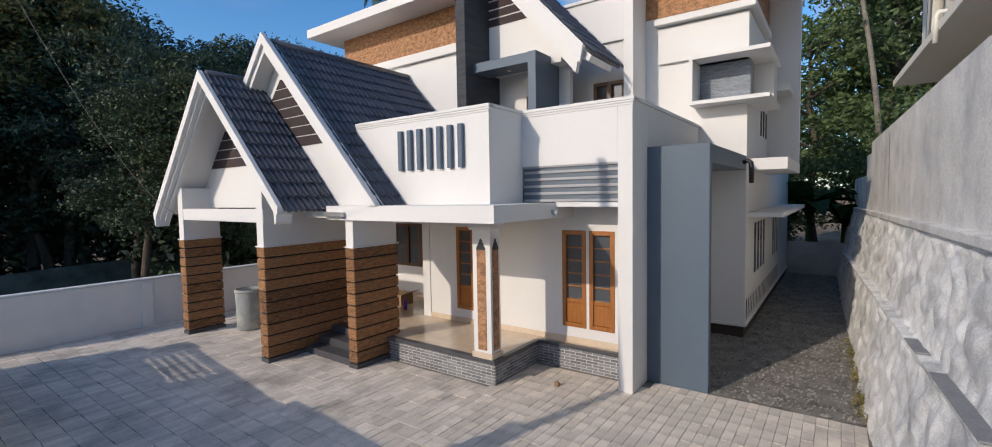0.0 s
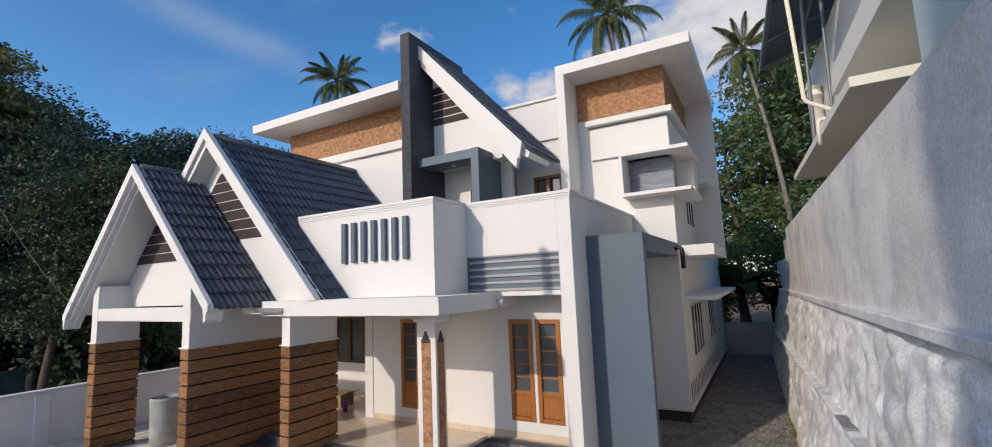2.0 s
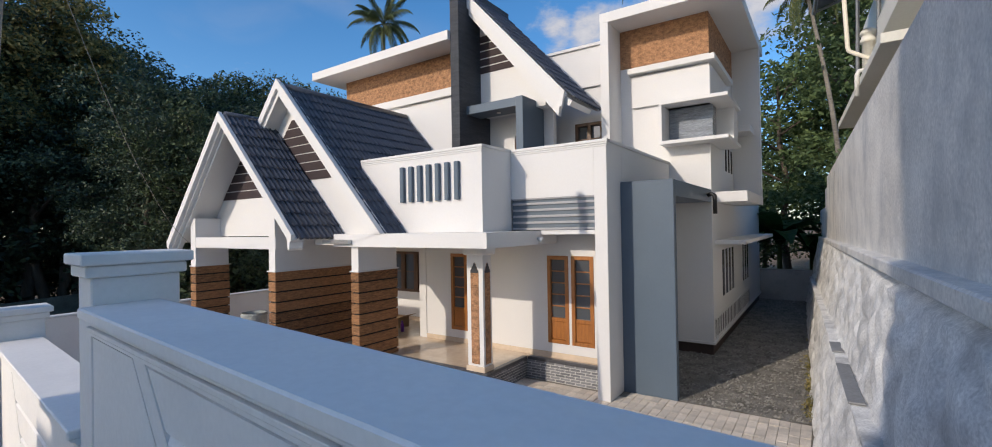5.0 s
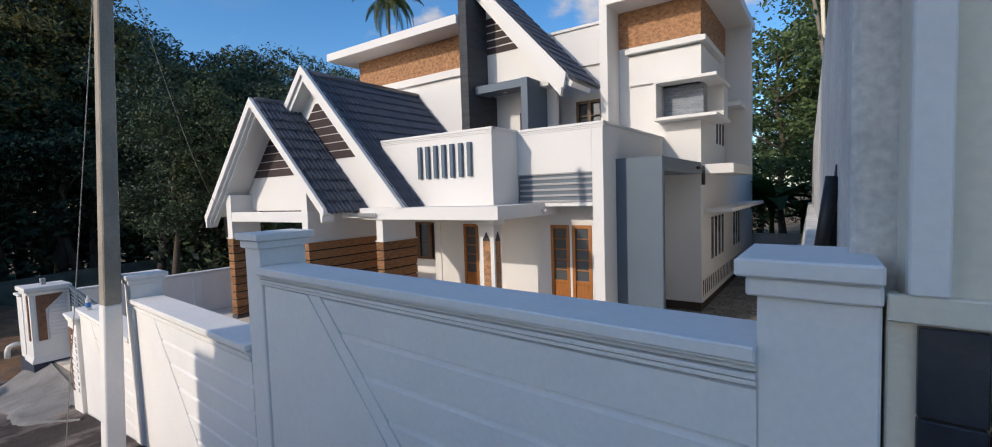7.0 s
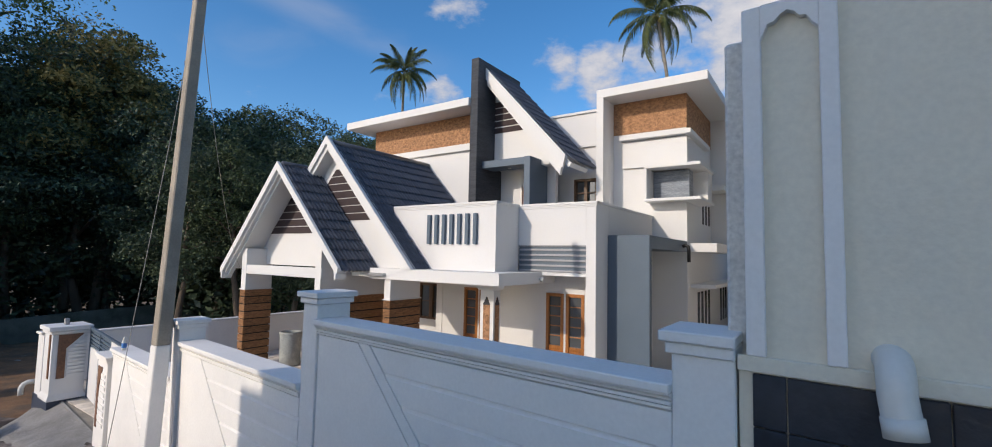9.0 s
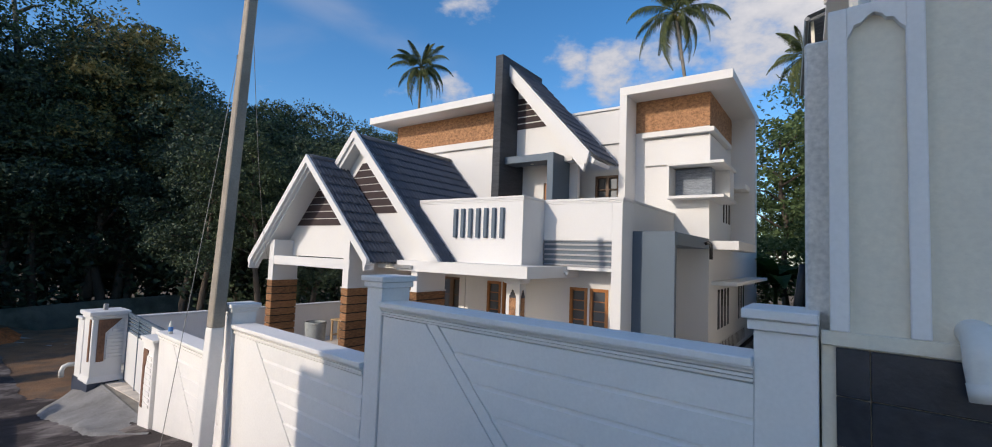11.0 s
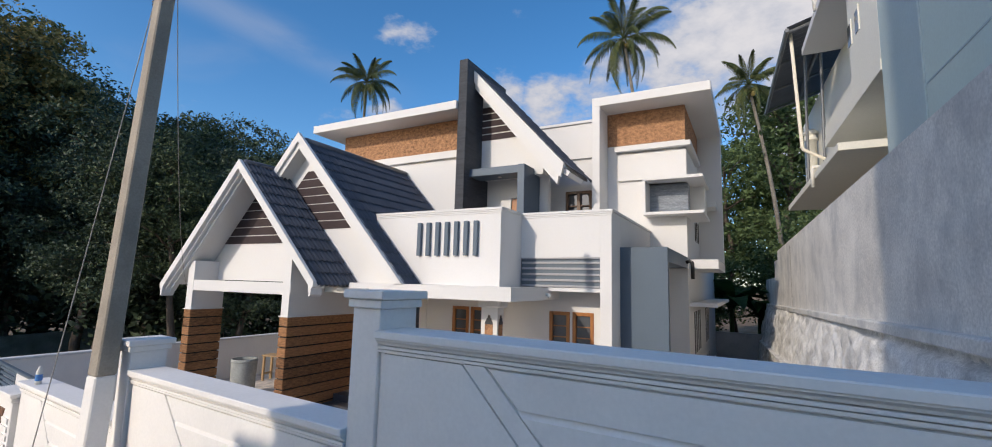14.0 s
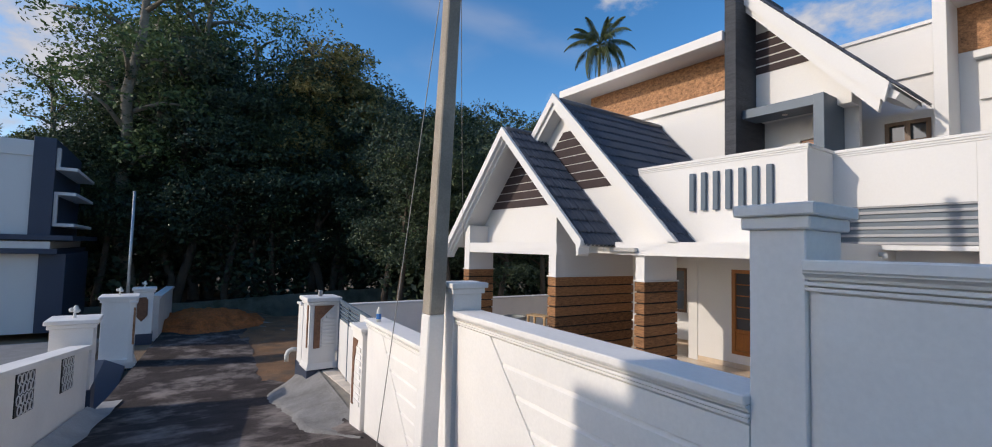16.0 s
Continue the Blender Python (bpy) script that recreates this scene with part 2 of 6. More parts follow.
def leaf(name, a, b, trans=0.25):
    """Foliage: each leaf its own shade between two greens, a little light coming through."""
    m = bpy.data.materials.new(name)
    m.use_nodes = True
    n, l = m.node_tree.nodes, m.node_tree.links
    p = n["Principled BSDF"]
    g, r = n.new("ShaderNodeNewGeometry"), n.new("ShaderNodeValToRGB")
    r.color_ramp.elements[0].color, r.color_ramp.elements[1].color = (*a, 1), (*b, 1)
    l.new(g.outputs["Random Per Island"], r.inputs[0])
    l.new(r.outputs[0], p.inputs["Base Color"])
    p.inputs["Roughness"].default_value = 0.5
    p.inputs["Specular IOR Level"].default_value = 0.2
    t, mx = n.new("ShaderNodeBsdfTranslucent"), n.new("ShaderNodeMixShader")
    l.new(r.outputs[0], t.inputs["Color"])
    mx.inputs[0].default_value = trans
    l.new(p.outputs[0], mx.inputs[1])
    l.new(t.outputs[0], mx.inputs[2])
    l.new(mx.outputs[0], n["Material Output"].inputs["Surface"])
    return m


LEAF = leaf("dark_leaf", (0.023, 0.041, 0.036), (0.1, 0.138, 0.073), 0.1)
LEAF_F = leaf("wood_leaf", (0.025, 0.043, 0.03), (0.108, 0.146, 0.065), 0.12)
LEAF_Y = leaf("olive_leaf", (0.1, 0.105, 0.035), (0.38, 0.3, 0.12))
LEAF_G = leaf("green_leaf", (0.05, 0.085, 0.035), (0.15, 0.21, 0.085))
FROND = leaf("palm_frond", (0.034, 0.058, 0.022), (0.14, 0.152, 0.055), 0.15)
BANANA = leaf("banana_leaf", (0.02, 0.06, 0.015), (0.05, 0.11, 0.03))


# ---- building helpers ----
BASES = {}


def thing(name, at, label, category, group="", kind=""):
    """An empty at a thing's base, which its parts hang from."""
    ob = new(name)
    ob.empty_display_size = 0.2
    ob.location = at
    BASES[ob] = Vector(at)
    return tagged(ob, label, category, group, kind)


def part(name, bm, material, parent=None, label="", smooth=False, kind=""):
    """One mesh, drawn in world coordinates, under a thing or under a part."""
    bmesh.ops.recalc_face_normals(bm, faces=bm.faces[:])
    me = bpy.data.meshes.new(name)
    bm.to_mesh(me)
    bm.free()
    me.materials.append(material)
    if smooth:
        me.shade_smooth()
    ob = new(name, me)
    if parent is not None:
        ob.parent = parent
        ob.matrix_parent_inverse = Matrix.Translation(-BASES[parent])
    BASES[ob] = Vector()
    return tagged(ob, label, kind=kind)


def solid(name, bm, material, label, category, kind="", smooth=False):
    return tagged(part(name, bm, material, None, label, smooth), "", category, kind=kind)


def piece(name, me, m, parent):
    """A repeated piece on shared mesh data."""
    ob = new(name, me)
    ob.parent = parent
    ob.matrix_parent_inverse = Matrix.Translation(-BASES[parent])
    ob.matrix_basis = m
    return ob


def mesh_of(name, bm, material, smooth=False):
    bmesh.ops.recalc_face_normals(bm, faces=bm.faces[:])
    me = bpy.data.meshes.new(name)
    bm.to_mesh(me)
    bm.free()
    me.materials.append(material)
    if smooth:
        me.shade_smooth()
    return me


def bx(bm, x0, x1, y0, y1, z0, z1, bev=0.0, seg=1):
    v = [bm.verts.new((x, y, z)) for x in (x0, x1) for y in (y0, y1) for z in (z0, z1)]
    f = [bm.faces.new([v[i] for i in q]) for q in ((0, 1, 3, 2), (4, 6, 7, 5), (0, 4, 5, 1), (2, 3, 7, 6), (0, 2, 6, 4), (1, 5, 7, 3))]
    if bev:
        es = list({e for q in f for e in q.edges})
        r = bmesh.ops.bevel(bm, geom=es, offset=bev, segments=seg, affect="EDGES", profile=0.5)
        return list({w for q in r["faces"] for w in q.verts} | {w for w in v if w.is_valid})
    return v


def box(x0, x1, y0, y1, z0, z1, bev=0.006):
    bm = bmesh.new()
    bx(bm, x0, x1, y0, y1, z0, z1, bev)
    return bm


def pr(bm, pts, axis, a, b):
    """A prism: a polygon of (x, z), (y, z) or (x, y) drawn out along the axis that is left."""
    def at(p, h):
        return {"y": (p[0], h, p[1]), "x": (h, p[0], p[1]), "z": (p[0], p[1], h)}[axis]
    lo, hi = [bm.verts.new(at(p, a)) for p in pts], [bm.verts.new(at(p, b)) for p in pts]
    k = len(pts)
    bm.faces.new(lo)
    bm.faces.new(hi[::-1])
    for i in range(k):
        bm.faces.new((lo[i], hi[i], hi[(i + 1) % k], lo[(i + 1) % k]))
    return lo + hi


def prism(pts, axis, a, b):
    bm = bmesh.new()
    pr(bm, pts, axis, a, b)
    return bm


def tube(bm, pts, r, n=8):
    """A round bar along a line of points; r may be one radius or one for each point."""
    pts = [Vector(p) for p in pts]
    rs = r if isinstance(r, (list, tuple)) else [r] * len(pts)
    rings = []
    ways = [(pts[min(i + 1, len(pts) - 1)] - pts[max(i - 1, 0)]).normalized() for i in range(len(pts))]
    ref = Vector((0, 0, 1)) if all(abs(d.z) < 0.9 for d in ways) else Vector((0, 1, 0)) if all(abs(d.y) < 0.9 for d in ways) else Vector((1, 0, 0))
    for i, (p, d) in enumerate(zip(pts, ways)):
        s = d.cross(ref).normalized()
        t = d.cross(s)
        rings.append([bm.verts.new(p + rs[i] * (math.cos(2 * math.pi * k / n) * s + math.sin(2 * math.pi * k / n) * t)) for k in range(n)])
    for a, b in zip(rings, rings[1:]):
        for k in range(n):
            bm.faces.new((a[k], a[(k + 1) % n], b[(k + 1) % n], b[k]))
    bm.faces.new(rings[0][::-1])
    bm.faces.new(rings[-1])


def lathe(bm, c, prof, n=24):
    rings = [[bm.verts.new((c[0] + r * math.cos(2 * math.pi * k / n), c[1] + r * math.sin(2 * math.pi * k / n), c[2] + z)) for k in range(n)] for r, z in prof]
    for a, b in zip(rings, rings[1:]):
        for k in range(n):
            bm.faces.new((a[k], a[(k + 1) % n], b[(k + 1) % n], b[k]))
    return rings


def wall_y(x):
    """The front boundary's outer face, which runs askew to the house."""
    return -0.45 - 0.075 * x


def skew(bm):
    for v in bm.verts:
        v.co.y += wall_y(v.co.x)
    return bm


def road_z(x):
    """The lane falls to the west and levels out past the gate."""
    if x > -11.0:
        return min(0.15 * x + 1.3, 2.4)
    return -0.35 - 0.4 * (1 - math.exp((x + 11.0) * 0.375))


# ---- ground, road, yard ----
def ground_z(x, y):
    if x > 1.35:
        return 3.7 if y > -0.3 else road_z(x) - 0.02
    if y < wall_y(x) + 0.1 or (x < -8.0 and y < 0.8):
        return road_z(x) - 0.1
    if x > -13.72:
        return -0.06
    return -1.0 - 0.02 * min(-13.7 - x, 30)


bm = bmesh.new()
xs = [-900, -300, -120, -80, -60, -50, -42, -36, -32] + [-30 + 0.75 * i for i in range(21)] + [-14, -13.73, -13.70] + [-13 + i for i in range(14)] + [1.3, 1.4, 3, 6, 12, 20, 40, 80, 200, 900]
ys = [-900, -300, -100, -50, -30, -20, -14, -10, -8, -6, -5, -4, -3, -2, -1.2] + [-0.7 + 0.1 * i for i in range(18)] + [1.5, 3, 5, 8, 12, 16, 20, 24, 30, 40, 60, 100, 300, 900]
grid = [[bm.verts.new((x, y, ground_z(x, y))) for y in ys] for x in xs]
for a, b in zip(grid, grid[1:]):
    for k in range(len(ys) - 1):
        bm.faces.new((a[k], b[k], b[k + 1], a[k + 1]))
solid("ground", bm, SOIL, "brown bare earth with patches of dry growth", "ground", "structure", True)

# road: a worn strip that falls away to the west
bm = bmesh.new()
rx = [8 - 0.5 * i for i in range(90)]
rows_ = []
for x in rx:
    yl, yr = -3.32 - 0.1 * (x + 12.6), wall_y(x) - 0.02 - (0.6 * min(-13 - x, 1.2) + 0.25 * noise.noise((x * 0.9, 5, 0)) if x < -13 else 0)
    rows_.append([bm.verts.new((x, yl + (yr - yl) * k / 8, road_z(x) + 0.02 * noise.noise((x * 0.5, k, 0)) + 0.01)) for k in range(9)])
for a, b in zip(rows_, rows_[1:]):
    for k in range(8):
        bm.faces.new((a[k], a[k + 1], b[k + 1], b[k]))
solid("road", bm, ASPHALT, "worn dark asphalt lane with pale patches", "road", "structure", True)

# earth shoulder beside the lane past the gate
bm = bmesh.new()
sh = []
for i in range(46):
    x = -13.0 - 0.28 * i
    sh.append([bm.verts.new((x, wall_y(x) - 1.2 + 0.25 * k, road_z(x) - 0.01 + 0.006 * k + 0.045 * noise.noise((x * 1.3, k * 0.4, 6)) + 0.02 * noise.noise((x * 4, k * 1.1, 2)) - (0.04 if k == 0 else 0))) for k in range(22)])
for a, b in zip(sh, sh[1:]):
    for k in range(21):
        bm.faces.new((a[k], a[k + 1], b[k + 1], b[k]))
solid("earth_shoulder", bm, EARTH, "bare orange earth beside the lane", "ground", "structure", True)

# concrete apron before the gate: a lumpy ramp with a ragged lower edge
def apron_reach(x):
    if x < -12.0:
        return max(0.12, 1.0 * (1 - ((-12.0 - x) / 1.4) ** 2))
    return 1.0 - 0.05 * (x + 12.0) if x < -8.2 else 0.81 - 0.55 * (x + 8.2)


bm = bmesh.new()
ap = []
for i in range(58):
    x = -13.3 + i * 0.105
    y0 = wall_y(x) + 0.14
    reach = apron_reach(x) + 0.1 * noise.noise((x * 1.7, 2, 0)) + 0.05 * noise.noise((x * 6.1, 4, 0))
    row = []
    for k in range(15):
        f = k / 14
        z0, z1 = 0.02, road_z(x) + 0.045
        lump = 0.03 * noise.noise((x * 2.2, f * 3, 3)) + 0.014 * noise.noise((x * 7, f * 8, 5))
        row.append(bm.verts.new((x, y0 - max(reach, 0.1) * f, z0 + (z1 - z0) * f ** 0.8 + lump * (1 if k else 0) - (0.06 if k == 14 else 0))))
    ap.append(row)
for a, b in zip(ap, ap[1:]):
    for k in range(14):
        bm.faces.new((a[k], a[k + 1], b[k + 1], b[k]))
solid("driveway_apron", bm, APRON, "rough grey concrete ramp between gate and lane", "driveway", "structure", True)

bm = bmesh.new()
pr(bm, [(-13.6, wall_y(-13.6) + 0.1), (0.95, wall_y(0.95) + 0.1), (0.95, 7.45), (-7.05, 7.45), (-7.05, 9.0), (-13.6, 9.0)], "z", -0.05, -0.004)
solid("yard_bed", bm, JOINT, "sandy dark bed under the yard pavers", "paving bed", "structure")
bm = bmesh.new()
al = [[bm.verts.new((-2.4 + 3.3 * i / 20, 7.45 + 13.5 * k / 60, 0.012 * noise.noise((i * 0.7, k * 0.9, 1)))) for k in range(61)] for i in range(21)]
for a, b in zip(al, al[1:]):
    for k in range(60):
        bm.faces.new((a[k], b[k], b[k + 1], a[k + 1]))
solid("side_passage", bm, GRAVEL, "dark gravel passage beside the house", "path", "structure", True)
rngp = np.random.default_rng(31)
pv, pf = [], []
for k in range(5200):
    x, y = rngp.uniform(-2.3, 0.88), 7.5 + 13.3 * rngp.uniform(0, 1) ** 1.4
    r, b = rngp.uniform(0.012, 0.034), len(pv)
    q = rngp.uniform(0.6, 1.2, 6) * r
    pv += [(x + q[0], y, 0.008), (x, y + q[1], 0.012), (x - q[2], y, 0.006), (x, y - q[3], 0.01), (x + 0.3 * r, y, 0.008 + 0.8 * q[4]), (x, y, -0.02)]
    pf += [(b, b + 1, b + 4), (b + 1, b + 2, b + 4), (b + 2, b + 3, b + 4), (b + 3, b, b + 4), (b + 1, b, b + 5), (b + 2, b + 1, b + 5), (b + 3, b + 2, b + 5), (b, b + 3, b + 5)]
me = bpy.data.meshes.new("passage_pebbles")
me.from_pydata(pv, [], pf)
me.materials.append(mat("grey_pebble", (0.24, 0.23, 0.21), 0.9, 0.7, 4, 60, 0.2, rand=1.2, island=True))
tagged(new("passage_pebbles", me), "loose grey pebbles and chips strewn over the passage", "gravel", kind="stuff")

# ---- retaining wall on the east side ----
def ret_x(y, z):
    base = 1.12 - 0.03 * y
    return base + 0.05 if z > 2.55 else base + 0.154 * (z - 2.6)


def ledge_z(y):
    """The upper ledge, where plaster meets rubble."""
    return 2.78 - 0.016 * y


def low_ledge_z(y):
    """The narrow ledge on the rubble, which falls away to the north."""
    return 1.765 - 0.04 * y


ret = thing("retaining_wall", (1.1, 7, 0), "tall grey plastered retaining wall on a whitewashed rubble base", "wall", kind="structure")
bm = bmesh.new()
ny, nz = 460, 60
g = []
for i in range(ny + 1):
    y = -0.35 + 22.5 * i / ny
    row = []
    for k in range(nz + 1):
        z = -0.05 + (ledge_z(y) - 0.02) * k / nz
        q = Vector((y * 2.6 + 0.4 * noise.noise((y * 2, z * 2, 5)), z * 3.4, 0))
        dist, _ = noise.voronoi(q)
        d = 0.1 * min(dist[1] - dist[0], 0.4) + 0.03 * noise.noise((y * 4, z * 4, 0)) + 0.006 * noise.noise((y * 11, z * 11, 2))
        below = min(1.0, max(0.0, (low_ledge_z(y) - z) / 0.04))
        row.append(bm.verts.new((ret_x(y, z) - d - 0.07 * below, y, z)))
    g.append(row)
for a, b in zip(g, g[1:]):
    for k in range(nz):
        bm.faces.new((a[k], a[k + 1], b[k + 1], b[k]))
part("rubble_base", bm, RUBBLE, ret, "whitewashed rough rubble masonry", True)
bm = bmesh.new()
for y0, y1, zt in ((-0.35, 15.6, 4.28), (15.6, 17.0, 4.0), (17.0, 22.2, 3.45)):
    v = bx(bm, 0, 0.25, y0, y1, 2.4, zt, 0.012)
    for w in v:
        w.co.x += ret_x(w.co.y, 3)
part("plaster_wall", bm, RET, ret, "stained grey cement plaster")
bm = bmesh.new()
v = bx(bm, -0.1, 0.1, -0.35, 22.2, -0.1, 0.0, 0.012)
for w in v:
    w.co.x += ret_x(w.co.y, 3) - 0.02
    w.co.z += ledge_z(w.co.y)
part("ledge", bm, RET, ret, "pale cement ledge")

bm = bmesh.new()
v = bx(bm, -0.13, 0.06, 2.4, 20.4, -0.055, 0.0, 0.01)
bmesh.ops.subdivide_edges(bm, edges=[e for e in bm.edges if abs(e.verts[0].co.y - e.verts[1].co.y) > 5], cuts=40)
for w in bm.verts:
    y = w.co.y
    w.co.z += low_ledge_z(y) + 0.006 * noise.noise((y * 3, 0, 0))
    w.co.x += ret_x(y, low_ledge_z(y)) + 0.012 * noise.noise((y * 4, 5, 0))
part("low_ledge", bm, RUBBLE, ret, "whitewashed cement ledge", True)
for y0, y1 in ((3.5, 4.9), (5.55, 6.15)):
    bm = bmesh.new()
    bx(bm, -0.16, -0.05, y0, y1, 0.008, 0.024, 0.004)
    for w in bm.verts:
        w.co.z += low_ledge_z(w.co.y)
        w.co.x += ret_x(w.co.y, low_ledge_z(w.co.y)) + 0.015
    solid("stone_slab", bm, SLAB, "loose grey stone slab lying on the rubble ledge", "stone slab")
bm = bmesh.new()
left, right = [], []
for k in range(25):
    z = 2.63 + 1.5 * k / 24
    wd = 0.022 + 0.05 * k / 24 + 0.02 * noise.noise((k * 0.6, 1, 0))
    yc = 11.75 + 0.02 * noise.noise((k * 0.3, 9, 0))
    left.append(bm.verts.new((ret_x(yc, 3) - 0.003, yc - wd, z)))
    right.append(bm.verts.new((ret_x(yc, 3) - 0.003, yc + wd, z)))
for k in range(24):
    bm.faces.new((left[k], right[k], right[k + 1], left[k + 1]))
part("drip_stain", bm, RUST, ret, "rusty drip stain")

# rear boundary and west boundary
solid("wall_rear", box(-13.8, 0.8, 20.5, 20.7, -0.1, 1.18), CONCRETE, "plain grey plastered rear boundary wall", "wall", "structure")
west = thing("wall_west", (-13.7, 8, 0), "low pale rendered boundary wall on the west side", "wall", kind="structure")
bm = bmesh.new()
bx(bm, -13.82, -13.65, 0.9, 20.5, -1.4, 1.15, 0.008)
part("wall_body", bm, WHITE_OLD, west)
bm = bmesh.new()
bx(bm, -13.85, -13.62, 0.9, 20.5, 1.15, 1.2, 0.01)
part("coping", bm, WHITE, west)
for yy in (4.15,):
    part("pilaster", box(-13.9, -13.6, yy - 0.12, yy + 0.12, -0.1, 1.1), WHITE_OLD, west)

# ---- front boundary wall with its piers ----
front = thing("front_boundary_wall", (-2, -0.3, 0), "white painted stepped boundary wall with piers and moulded coping", "wall", kind="structure")


def board(pts, chamfer):
    """A raised board on the wall's face: the edges named in chamfer slope back, the rest are square."""
    bm = bmesh.new()
    lo = [bm.verts.new((x, 0.02, z)) for x, z in pts]
    hi = [bm.verts.new((x + chamfer[i][0], -0.003, z + chamfer[i][1])) for i, (x, z) in enumerate(pts)]
    bm.faces.new(lo)
    bm.faces.new(hi[::-1])
    for i in range(len(pts)):
        k = (i + 1) % len(pts)
        bm.faces.new((lo[i], lo[k], hi[k], hi[i]))
    part("wall_board", skew(bm), WHITE_OLD, front)


def wall_run(x0, x1, zc, zbot, lean, strip=0.13, first=0.168):
    """One run between piers: body, coping with three mouldings, a slanting strip and level boards."""
    part("wall_body", skew(box(x0, x1, 0.02, 0.2, zbot - 0.6, zc - 0.05)), WHITE_OLD, front)
    part("coping", skew(box(x0, x1, -0.045, 0.25, zc - 0.044, zc, 0.006)), WHITE_OLD, front)
    part("cove_moulding", skew(prism([(-0.036, zc - 0.044), (-0.036, zc - 0.05), (-0.024, zc - 0.056), (-0.014, zc - 0.064), (-0.01, zc - 0.074), (0.02, zc - 0.074), (0.02, zc - 0.044)], "x", x0, x1)), WHITE_OLD, front)
    for k in range(2):
        part("moulding", skew(box(x0, x1, -0.018 + 0.008 * k, 0.02, zc - 0.096 - 0.02 * k, zc - 0.081 - 0.02 * k, 0.002)), WHITE_OLD, front)
    top, edge = zc - 0.124, x0 + 0.04
    xd = x0 + lean                       # where the slanting strip starts at the top
    sl = 1.0                             # its run for each metre of fall
    h = top - zbot + 0.5
    flat4 = ((0.004, 0), (-0.003, 0), (-0.003, 0), (0.004, 0))
    board([(edge, top), (xd, top), (xd + sl * h, top - h), (edge, top - h)], flat4)
    if strip:
        board([(xd + 0.008, top + 0.004), (xd + strip, top + 0.004), (xd + strip + sl * h, top + 0.004 - h), (xd + 0.008 + sl * h, top + 0.004 - h)], ((0, 0),) * 4)
    z, k = top, 0
    while z > zbot:
        zb = max(z - (first if k == 0 else 0.187), zbot - 0.2)
        a, b = xd + 0.004 + strip + sl * (top - z), xd + 0.004 + strip + sl * (top - zb)
        up = -0.004 if k == 0 else -0.026
        if b < x1 - 0.1:
            board([(a, z), (x1, z), (x1, zb + 0.006), (b - 0.006, zb + 0.006)], ((0.026 - up * 0.4, up), (0, up), (0, 0), (0.026, 0)))
        z, k = zb, k + 1


def pier(x0, x1, ztop, zbot, y0=0.0, y1=0.3, right=1.0):
    """A square pier with a two-step cap, which stops short on the right where a wall adjoins."""
    part("pier", skew(box(x0, x1, y0, y1, zbot - 0.6, ztop - 0.1)), WHITE_OLD, front)
    part("pier_neck", skew(box(x0 - 0.025, x1 + 0.025 * right, y0 - 0.022, y1 + 0.022, ztop - 0.1, ztop - 0.05, 0.006)), WHITE_OLD, front)
    part("pier_cap", skew(box(x0 - 0.05, x1 + 0.05 * right, y0 - 0.042, y1 + 0.045, ztop - 0.048, ztop, 0.006)), WHITE_OLD, front)


wall_run(-1.90, 0.978, 2.72, 1.1, 0.57)
wall_run(-4.86, -2.12, 2.165, 0.6, 0.62, 0.0)
wall_run(-7.72, -5.08, 1.71, 0.1, 0.72, 0.0)
pier(0.978, 1.238, 2.953, 1.3, right=0.05)
pier(-2.12, -1.90, 2.935, 1.0, 0.0, 0.33)
pier(-5.08, -4.86, 2.415, 0.5, -0.03, 0.27)
pier(-8.32, -7.74, 1.56, 0.0, -0.05, 0.3)
part("inlay_panel", skew(prism([(-8.24, 0.4), (-8.14, 0.4), (-8.14, 1.05), (-7.98, 1.36), (-8.24, 1.36)], "y", -0.062, -0.045)), INLAY, front, "brown stone inlay")
for k in range(9):
    part("louvre_slat", skew(prism([(-8.1 + (0.0 if k < 5 else 0.02 * (k - 4)), 0.45 + 0.095 * k), (-7.8, 0.45 + 0.095 * k), (-7.8, 0.51 + 0.095 * k), (-8.1 + (0.0 if k < 5 else 0.02 * (k - 4)), 0.51 + 0.095 * k)], "y", -0.065, -0.045)), WHITE_OLD, front)

# ---- the gate and its far pier ----
gp = thing("gate_pier", (-12.1, 0.6, -0.5), "white gate pier with brown inlay on a dark plinth", "gate pier")
part("plinth", box(-12.92, -11.84, 0.33, 0.9, -0.75, 0.07), NAVY, gp, "dark blue-grey plinth")
bm = bmesh.new()
for (x0, x1, y0, y1), z in (((-12.42, -11.79, 0.31, 0.95), 0.05), ):
    foot = [[bm.verts.new((xx, yy, zz)) for xx, yy in ((x0 + d, y0 + d), (x1 - d, y0 + d), (x1 - d, y1 - d), (x0 + d, y1 - d))] for zz, d in ((z, 0.0), (z + 0.035, 0.0), (z + 0.13, 0.035), (1.44, 0.035))]
for lo, hi in zip(foot, foot[1:]):
    for k in range(4):
        bm.faces.new((lo[k], lo[(k + 1) % 4], hi[(k + 1) % 4], hi[k]))
bm.faces.new(foot[0][::-1])
bm.faces.new(foot[-1])
part("shaft", bm, WHITE, gp)
part("neck", box(-12.42, -11.78, 0.3, 0.96, 1.43, 1.5, 0.015), WHITE, gp)
part("cap", box(-12.46, -11.74, 0.26, 1.0, 1.5, 1.59, 0.012), WHITE, gp)
part("lamp_stub", box(-12.14, -12.06, 0.58, 0.66, 1.59, 1.72, 0.01), CONCRETE, gp, "bare lamp stub")
part("inlay_panel", prism([(0.44, 0.5), (0.57, 0.5), (0.57, 1.12), (0.86, 1.41), (0.44, 1.41)], "x", -11.835, -11.805), INLAY, gp, "brown stone inlay")
